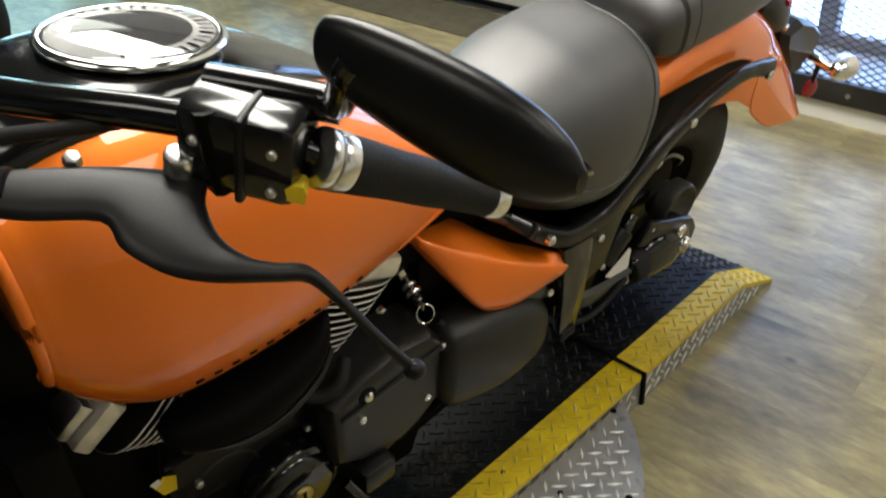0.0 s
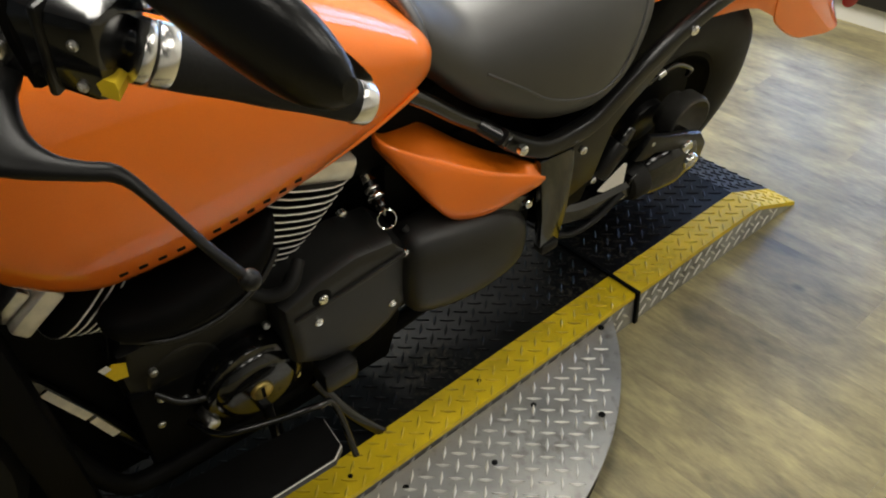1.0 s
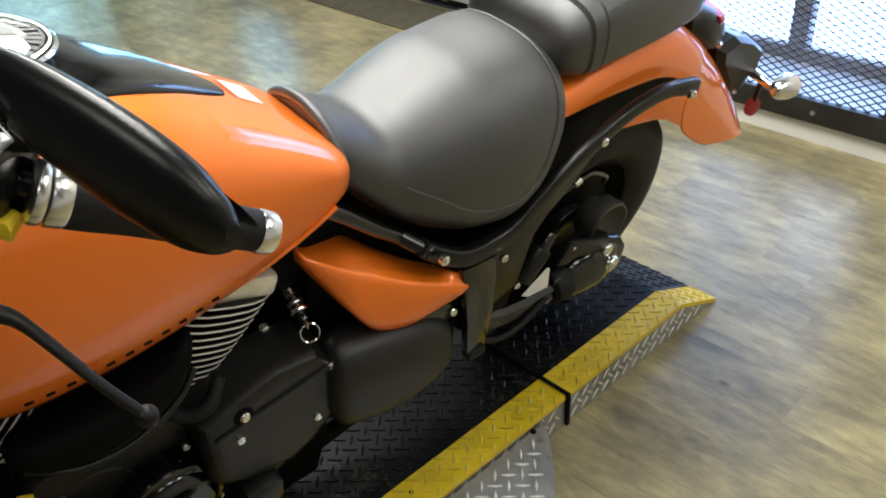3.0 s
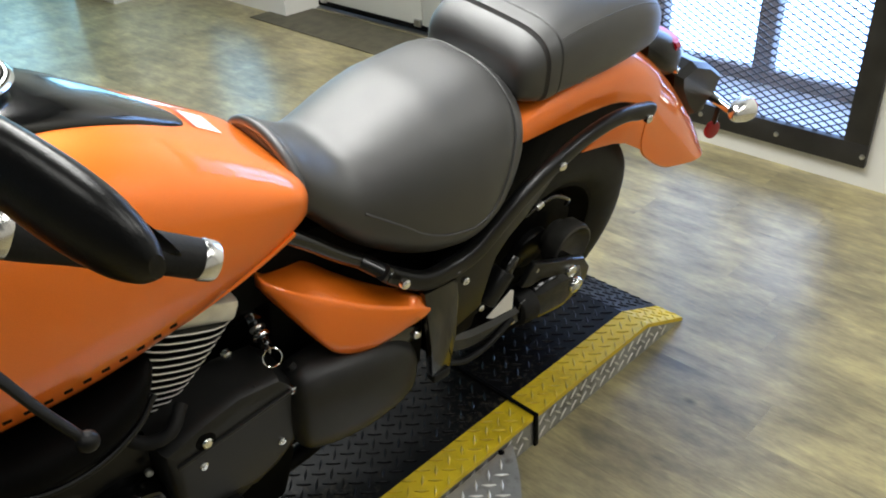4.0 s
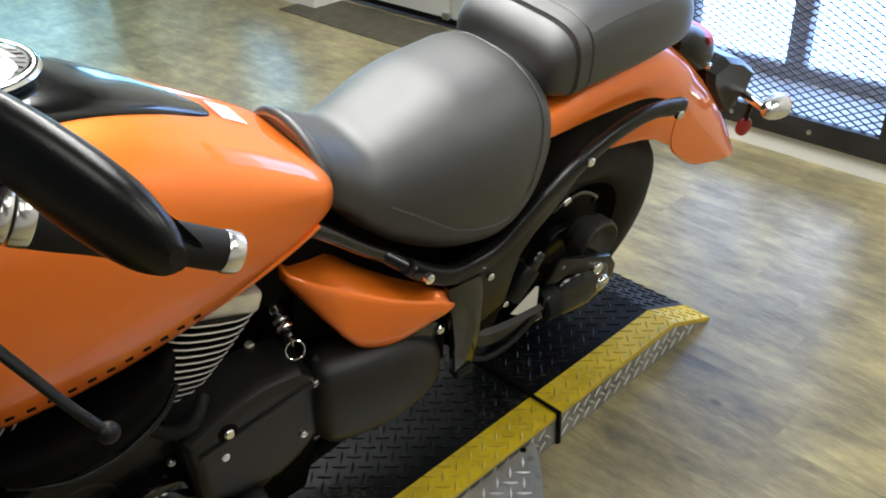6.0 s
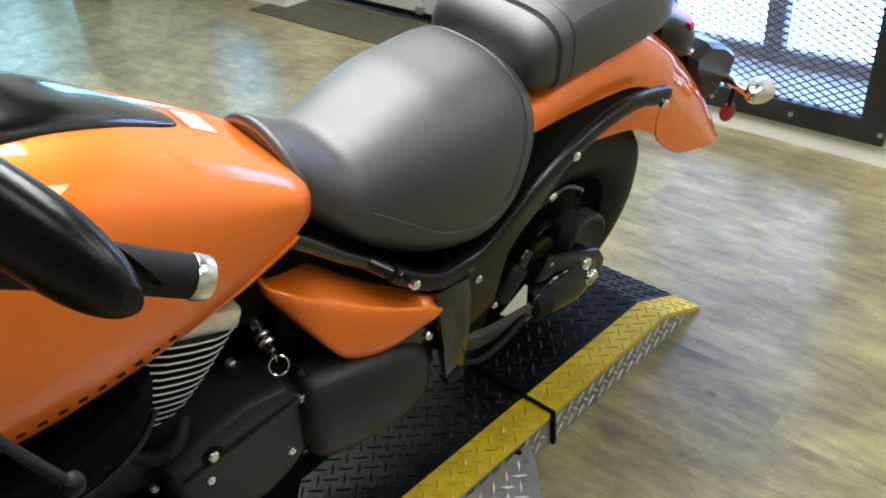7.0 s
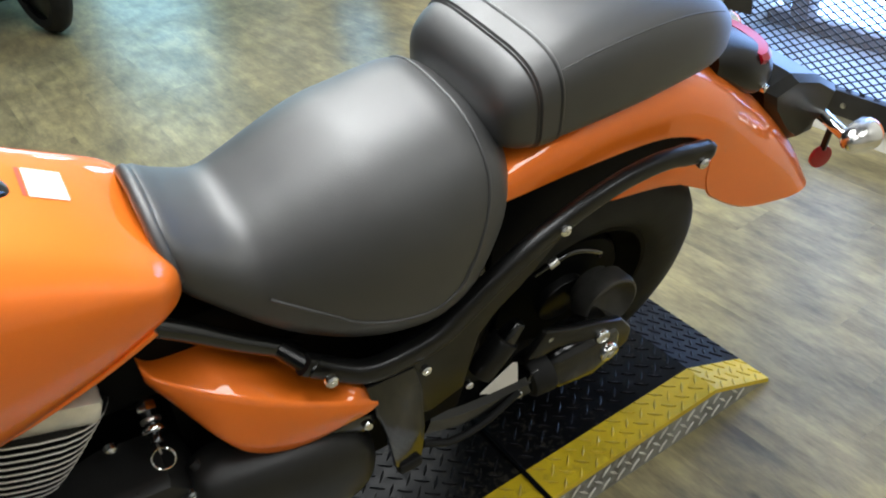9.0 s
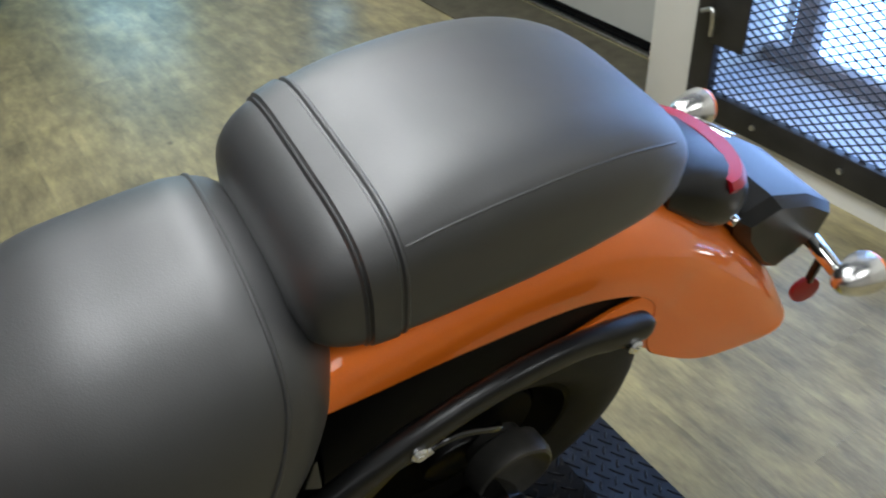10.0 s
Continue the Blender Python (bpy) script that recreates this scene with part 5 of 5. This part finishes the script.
part("tag_strip", plate([(-1.218, 0.474), (-1.205, 0.477), (-1.201, 0.465), (-1.213, 0.461)], 0.0925, 0.0935, 0.0), WHITE_LABEL, tg, "white tag strip")
part("tag_wire", tube([(0.088, -1.20, 0.48), (0.08, -1.19, 0.51), (0.07, -1.185, 0.54)], 0.0012), MATT, tg)
tube_rail = part("cowl_rail", tube([(0.035, -1.33, 0.50), (0.04, -1.29, 0.415), (0.04, -1.23, 0.245), (0.04, -1.20, 0.16)], 0.016), GLOSS, bike, "black frame rail")
part("caution_label", plate([(-1.302, 0.438), (-1.288, 0.441), (-1.252, 0.338), (-1.266, 0.335)], 0.0565, 0.0575, 0.0), ALLOY, tube_rail, "narrow grey label")
part("caution_label", plate([(-1.262, 0.325), (-1.249, 0.328), (-1.230, 0.262), (-1.243, 0.259)], 0.0565, 0.0575, 0.0), ALLOY, tube_rail, "narrow grey label")
board = new("foot_board")
board.parent = bike
outline = [(0.214, -0.965), (0.225, -0.945), (0.285, -0.947), (0.300, -0.968), (0.300, -1.22), (0.285, -1.25), (0.20, -1.25), (0.19, -1.22)]
for nm, z0, z1, grow, mat, lb in (("board_frame", 0.232, 0.247, 0.0, SATIN, "black board frame"), ("board_edge", 0.2472, 0.2492, 0.0, WHITE_LABEL, "thin white edging"), ("board_mat", 0.2494, 0.2535, -0.0016, MATT, "black rubber mat")):
    bm = bmesh.new()
    cx, cy = 0.25, -1.10
    f = bm.faces.new([bm.verts.new((cx + (x - cx) * (1 + grow / 0.045), cy + (y - cy) * (1 + grow / 0.15), z0)) for x, y in outline])
    r = bmesh.ops.extrude_face_region(bm, geom=[f])
    bmesh.ops.translate(bm, vec=(0, 0, z1 - z0), verts=[v for v in r["geom"] if isinstance(v, bmesh.types.BMVert)])
    part(nm, bm, mat, board, lb, 25)
part("board_arm", tube([(0.11, -1.0, 0.21), (0.2, -1.02, 0.222), (0.25, -1.05, 0.228)], 0.012), GLOSS, bike)
part("shift_lever", tube([(0.10, -1.13, 0.255), (0.16, -1.10, 0.268), (0.20, -1.02, 0.285), (0.225, -0.955, 0.300), (0.232, -0.925, 0.285), (0.29, -0.925, 0.20)], 0.006), GLOSS, bike, "black shift linkage")
part("shift_pivot", cyl((0.09, -1.10, 0.250), (0.13, -1.10, 0.252), 0.014, 0.012, 18, 0.002), STEEL, bike, "bright pivot joint")
part("peg_block", box((0.13, -0.915, 0.235), (0.185, -0.845, 0.295), 0.012), SATIN, bike, "black linkage block")
stand = part("side_stand", tube([(0.10, -0.90, 0.17), (0.16, -0.86, 0.09), (0.205, -0.80, 0.008)], 0.012), GLOSS, bike, "black side stand")
part("stand_foot", cyl((0.205, -0.80, -0.002), (0.207, -0.80, 0.010), 0.03, 0.026, 20, 0.002), GLOSS, stand)

# handlebar, left and right
steer = new("handlebar")
steer.parent = bike
part("bar", tube([(-0.42, -1.09, 1.143), (-0.39, -1.12, 1.157), (-0.33, -1.17, 1.168), (-0.18, -1.27, 1.16), (0, -1.30, 1.14), (0.18, -1.27, 1.16), (0.33, -1.17, 1.168), (0.39, -1.12, 1.157), (0.42, -1.09, 1.143)], 0.0135), GLOSS, steer, "glossy black handlebar")
part("clamp", box((-0.06, -1.33, 1.10), (0.06, -1.27, 1.175), 0.012), GLOSS, steer)


def side_controls(s, lever_name):
    g0, g1 = Vector((s * 0.418, -1.096, 1.146)), Vector((s * 0.447, -0.974, 1.075))
    hd = Vector((s * 0.8, 0.6, -0.12)).normalized()
    d = (g1 - g0).normalized()
    line = [g0 + (g1 - g0) * (k / 12) for k in range(13)]
    bulge = [1.16 - 0.26 * k / 12 + 0.02 * math.sin(k * 1.2) for k in range(13)]
    grip = part("grip", sweep(line, circle(0.0185, 24), None, bulge), RUBBER, steer, "black rubber grip")
    part("grip_ring", cyl(g0 - d * 0.010, g0 + d * 0.004, 0.0225, 0.0220, 28, 0.002), SHELL, grip, "bright grooved ring")
    part("grip_ring", cyl(g0 - d * 0.020, g0 - d * 0.0115, 0.0225, 0.0225, 28, 0.002), SHELL, grip)
    part("grip_end", cyl(g1, g1 + d * 0.016, 0.0182, 0.0172, 28, 0.003), SHELL, grip, "bright bar end")
    turned = hd.to_track_quat("X", "Z").to_matrix().to_4x4()
    sm = Matrix.Translation((s * 0.378, -1.136, 1.160)) @ turned
    bm = box((-0.050, -0.030, -0.032), (0.036, 0.030, 0.034), 0.010)
    bm.transform(sm)
    sw = part("switch_housing", bm, GLOSS, steer, "black switch housing")
    bm = box((-0.006, -0.0335, -0.033), (0.001, 0.0335, 0.036), 0.003)
    bm.transform(sm)
    part("housing_joint", bm, SATIN, sw, "raised joint between the halves")
    for bx, bz in ((-0.035, 0.010), (0.020, 0.014), (0.020, -0.018)):
        bm = bolt((bx, -0.030 if s > 0 else 0.030, bz), (0, -s, 0), 0.004, 0.003)
        bm.transform(sm)
        part("screw", bm, STEEL, sw)
    bm = loft([[(x * k, y * k, z) for x, y in ((-0.014, -0.009), (0.016, -0.009), (0.012, 0.009), (-0.010, 0.009))] for k, z in ((0.9, -0.006), (1.0, 0.004), (0.8, 0.008))])
    bm.transform(Matrix.Translation((s * 0.411, -1.136, 1.139)) @ turned)
    part("switch_button", bm, YELLOW_TAG, sw, "yellow switch button")
    part("perch", sweep([Vector((s * 0.368, -1.162, 1.130)), Vector((s * 0.368, -1.166, 1.165)), Vector((s * 0.366, -1.166, 1.194))], rect(0.013, 0.012, 0.004), up=(0, 1, 0)), MATT, steer, "black lever perch")
    # broad flat root of the lever, then the thin blade; each row: inner edge, outer edge
    ROOT = [((0.300, -1.300, 1.160), (0.325, -1.312, 1.150)), ((0.311, -1.267, 1.156), (0.344, -1.287, 1.144)), ((0.328, -1.228, 1.150), (0.364, -1.250, 1.137)), ((0.346, -1.194, 1.143), (0.386, -1.249, 1.129)), ((0.364, -1.174, 1.138), (0.405, -1.242, 1.123)), ((0.385, -1.186, 1.131), (0.421, -1.231, 1.117)), ((0.410, -1.191, 1.121), (0.434, -1.215, 1.113)), ((0.431, -1.184, 1.114), (0.445, -1.195, 1.109)), ((0.443, -1.170, 1.109), (0.455, -1.175, 1.105)), ((0.453, -1.152, 1.103), (0.464, -1.157, 1.099)), ((0.472, -1.137, 1.079), (0.481, -1.142, 1.075)), ((0.492, -1.121, 1.047), (0.500, -1.126, 1.044)), ((0.509, -1.104, 1.018), (0.516, -1.109, 1.015))]
    flat = spline_rows([[*a, *b] for a, b in ROOT], 4)
    rings = []
    for r in flat:
        a, b = Vector((s * r[0], r[1], r[2])), Vector((s * r[3], r[4], r[5]))
        th = Vector((s * 0.33, 0, 0.94)) * min(0.0075, 0.0045 + 0.12 * (b - a).length)
        m = (a + b) / 2
        rings.append([m + (b - a) * 0.5 * math.copysign(abs(math.cos(q)) ** 0.7, math.cos(q)) + th * math.sin(q) for q in [2 * math.pi * k / 14 for k in range(14)]])
    lever = part(lever_name, loft(rings), LEVER, steer, "black hand lever")
    bm = bmesh.new()
    bmesh.ops.create_uvsphere(bm, u_segments=16, v_segments=10, radius=0.0085, matrix=Matrix.Translation((s * 0.5135, -1.1055, 1.0155)))
    part("lever_ball", bm, LEVER, lever)
    part("cable_adjuster", tube([(s * 0.318, -1.285, 1.152), (s * 0.295, -1.315, 1.150), (s * 0.25, -1.36, 1.14)], 0.013, taper=(1.2, 0.8)), LEVER, lever, "black cable adjuster")
    part("adjuster_nut", cyl((s * 0.314, -1.243, 1.152), (s * 0.317, -1.243, 1.160), 0.0068, 0.006, 6, 0.001), STEEL, lever, "bright lock nut")
    part("pivot_bolt", cyl((s * 0.355, -1.187, 1.145), (s * 0.360, -1.187, 1.162), 0.0115, 0.0105, 18, 0.002), SHELL, lever, "bright pivot bolt")
    # mirror on a short stem
    mir = [(0.432, 0.020, 0.022), (0.44, 0.032, 0.032), (0.47, 0.043, 0.042), (0.52, 0.047, 0.048), (0.560, 0.043, 0.044), (0.584, 0.030, 0.030), (0.597, 0.012, 0.012)]
    rings = []
    for x, a, b in spline_rows(mir, 4):
        y, z = -1.118 + 0.066 * (x - 0.42) / 0.2, 1.256 - 0.042 * (x - 0.42) / 0.2
        rings.append([(s * x, y + 0.40 * a * math.cos(2 * math.pi * k / 24), z - 0.005 + 0.70 * b * math.sin(2 * math.pi * k / 24)) for k in range(24)])
    m = part("mirror", loft(rings), SATIN, steer, "black teardrop mirror")
    bm = bmesh.new()
    bm.faces.new([bm.verts.new((s * (0.52 + 0.073 * math.cos(2 * math.pi * k / 32)), -1.0675 + 0.024 * math.cos(2 * math.pi * k / 32), 1.226 - 0.015 * math.cos(2 * math.pi * k / 32) + 0.011 * math.sin(2 * math.pi * k / 32))) for k in range(32)])
    part("mirror_glass", bm, CHROME, m, "mirror glass")
    part("mirror_stem", tube([(s * 0.395, -1.088, 1.182), (s * 0.425, -1.100, 1.200), (s * 0.452, -1.112, 1.235), (s * 0.462, -1.112, 1.25)], 0.0115), GLOSS, m)
    part("mirror_bracket", sweep([Vector((s * 0.335, -1.146, 1.190)), Vector((s * 0.37, -1.118, 1.188)), Vector((s * 0.406, -1.084, 1.182))], circle(0.014, 18)), GLOSS, m, "glossy black mirror bracket")


side_controls(1, "clutch_lever")
side_controls(-1, "brake_lever")
for s in (1, -1):
    part("fork_leg", cyl((s * 0.105, -1.36, 1.06), (s * 0.105, -1.68, 0.325), 0.027, 0.027, 24, 0.003), GLOSS, bike, "black fork leg")
part("cable", tube([(0.30, -1.19, 1.16), (0.22, -1.33, 1.14), (0.12, -1.40, 1.02), (0.06, -1.36, 0.86)], 0.006), RUBBER, steer, "black control cable")

# tail: light, plate bracket, turn signals
tail = new("tail_light")
tail.parent = bike
rings = []
for y, hw, t, l in spline_rows([(0.235, 0.08, 0.80, 0.745), (0.29, 0.092, 0.795, 0.705), (0.34, 0.092, 0.777, 0.678), (0.375, 0.08, 0.757, 0.682), (0.392, 0.06, 0.735, 0.70)], 3):
    rings.append(blob_ring(y, hw, t, l, 0.5, 0.7, 0.4, 28))
part("light_housing", loft(rings), SATIN, tail, "black tail light housing")
rings = []
for k in range(15):
    a = radians(-84 + 168 * k / 14)
    c = Vector((0.080 * math.sin(a), 0.318 + 0.052 * math.cos(a), 0.764 - 0.012 * math.cos(a)))
    out = Vector((math.sin(a) * 0.6, math.cos(a), 0.0)).normalized()
    g = 0.35 + 0.6 * math.cos(a) ** 0.6
    rings.append([c + (out * 0.020 + Vector((0, 0, -0.018))) * g, c + (out * 0.026 + Vector((0, 0, -0.002))) * g, c + (out * 0.014 + Vector((0, 0, 0.014))) * g, c + (-out * 0.012 + Vector((0, 0, 0.018))) * g, c + (-out * 0.012 + Vector((0, 0, -0.01))) * g])
part("lens", loft(rings), RED_LENS, tail, "red tail lens")
part("housing_pivot", cyl((0.082, 0.352, 0.700), (0.094, 0.354, 0.698), 0.008, 0.007, 16, 0.001), CHROME, tail, "bright pivot")
PB = [(0.375, 0.690), (0.44, 0.708), (0.525, 0.678), (0.602, 0.628), (0.592, 0.575), (0.505, 0.530), (0.46, 0.565), (0.39, 0.650)]
rings = []
for x, k in ((-0.086, 0.82), (-0.07, 1.0), (0.07, 1.0), (0.086, 0.82)):
    rings.append([(x, 0.50 + (y - 0.50) * k * 0.93, 0.606 + (z - 0.62) * k * 0.93) for y, z in PB])
bracket = part("plate_bracket", loft(rings), SATIN, bike, "black faceted plate bracket", 20)
part("bracket_hook", box((0.04, 0.535, 0.515), (0.07, 0.575, 0.55), 0.004), SATIN, bracket)
for s in (1, -1):
    ts = new("turn_signal")
    ts.parent = bike
    if s < 0:
        ts.location = (-0.012, -0.035, 0.075)
    part("stalk", cyl((s * 0.070, 0.572, 0.562), (s * 0.150, 0.560, 0.552), 0.013, 0.011, 20, 0.002), CHROME, ts, "chrome stalk")
    rings = []
    for t, r in ((0.0, 0.006), (0.006, 0.016), (0.02, 0.024), (0.045, 0.031), (0.062, 0.032)):
        rings.append([(s * 0.165 + r * math.cos(2 * math.pi * k / 28), 0.535 + t, 0.556 + r * math.sin(2 * math.pi * k / 28)) for k in range(28)])
    part("shell", loft(rings), SHELL, ts, "chrome bullet shell")
    rings = []
    for t, r in ((0.0625, 0.0315), (0.070, 0.029), (0.076, 0.018), (0.078, 0.006)):
        rings.append([(s * 0.165 + r * math.cos(2 * math.pi * k / 28), 0.535 + t, 0.556 + r * math.sin(2 * math.pi * k / 28)) for k in range(28)])
    part("lens", loft(rings), AMBER, ts, "amber lens")
    part("reflector_arm", box((s * 0.112 - 0.006, 0.560, 0.498), (s * 0.112 + 0.006, 0.568, 0.552), 0.002), SATIN, ts)
    part("reflector", cyl((s * 0.108, 0.566, 0.480), (s * 0.116, 0.564, 0.481), 0.024, 0.024, 28, 0.002), RED_LENS, ts, "round red reflector")

# ---- a second machine further off: only its wheel and lower parts come into view ----
other = thing("parked_motorcycle", pose(-4.46, -0.47, 0, 0, 0, -76.7), "dark parked motorcycle beside the far wall", "motorcycle")
for yc in (-0.75, 0.75):
    seg, prof = 48, [(-0.05, 0.24), (-0.06, 0.28), (-0.035, 0.315), (0, 0.325), (0.035, 0.315), (0.06, 0.28), (0.05, 0.24)]
    bm = bmesh.new()
    rows = [[bm.verts.new((x, yc + r * math.cos(2 * math.pi * k / seg), 0.325 + r * math.sin(2 * math.pi * k / seg))) for x, r in prof] for k in range(seg)]
    for i in range(seg):
        for k in range(len(prof) - 1):
            bm.faces.new((rows[i][k], rows[i][k + 1], rows[(i + 1) % seg][k + 1], rows[(i + 1) % seg][k]))
    w = part("tyre", bm, RUBBER, other, "black tyre")
    part("disc_wheel", cyl((-0.03, yc, 0.325), (0.03, yc, 0.325), 0.235, 0.235, 40, 0.006), SATIN, w)
part("engine", box((-0.2, -0.38, 0.12), (0.2, 0.35, 0.62), 0.05), SATIN, other)
rings = [blob_ring(y, hw, t, l, 0.6, 0.8, 0.45, 24) for y, hw, t, l in ((-0.5, 0.08, 0.86, 0.7), (-0.4, 0.16, 0.95, 0.66), (-0.1, 0.18, 0.98, 0.66), (0.15, 0.12, 0.88, 0.68))]
part("tank", loft(rings), GLOSS, other)
rings = [blob_ring(y, hw, t, l, 0.6, 0.8, 0.45, 24) for y, hw, t, l in ((0.1, 0.09, 0.8, 0.68), (0.35, 0.16, 0.78, 0.64), (0.6, 0.13, 0.86, 0.7), (0.9, 0.1, 0.88, 0.74))]
part("seat", loft(rings), LEATHER, other)
for s in (1, -1):
    part("fork_leg", cyl((s * 0.1, -0.5, 0.95), (s * 0.1, -0.75, 0.325), 0.025), GLOSS, other)
    part("swing_arm", box((s * 0.12 - 0.015, 0.2, 0.3), (s * 0.12 + 0.015, 0.78, 0.35), 0.008), GLOSS, other)

# ---- floor planks ----
PL, PWD, GAP = 1.22, 0.148, 0.0003
turn = pose(0, 0, 0, 0, 0, FLOOR_TURN)


def plank_mesh(length, name="plank"):
    bm = box((0, 0, -0.004), (length - GAP, PWD - GAP, 0.0))
    me = bpy.data.meshes.new(name)
    bm.to_mesh(me)
    bm.free()
    me.materials.append(PLANK)
    return me


shared = plank_mesh(PL)
rng = random.Random(4)
verts, faces = [], []
near = 0
for j in range(-48, 26):
    off = rng.random() * PL
    for i in range(-8, 6):
        x, y = i * PL + off, j * PWD
        c = turn @ Vector((x + PL / 2, y + PWD / 2, 0))
        if c.x - PL / 2 < -7.25 or c.x + PL / 2 > 4.45:
            continue
        if not (-7.8 < c.x < 5.0 and -6.4 < c.y < 1.9):
            continue
        if -3.6 < c.x < 2.2 and -0.95 < c.y < 1.95 and near < 300:
            near += 1
            ob = new("plank", shared)
            ob.matrix_world = turn @ Matrix.Translation((x, y, 0))
            ob.parent = floor
        else:
            b = len(verts)
            for px, py in ((x, y), (x + PL - GAP, y), (x + PL - GAP, y + PWD - GAP), (x, y + PWD - GAP)):
                v = turn @ Vector((px, py, 0))
                verts.append((v.x, v.y, 0.0))
            faces.append((b, b + 1, b + 2, b + 3))
me = bpy.data.meshes.new("far_planks")
me.from_pydata(verts, [], faces)
me.materials.append(PLANK)
rest = new("far_planks", me)
rest.parent = floor
tagged(rest, "more vinyl planks", kind="stuff")
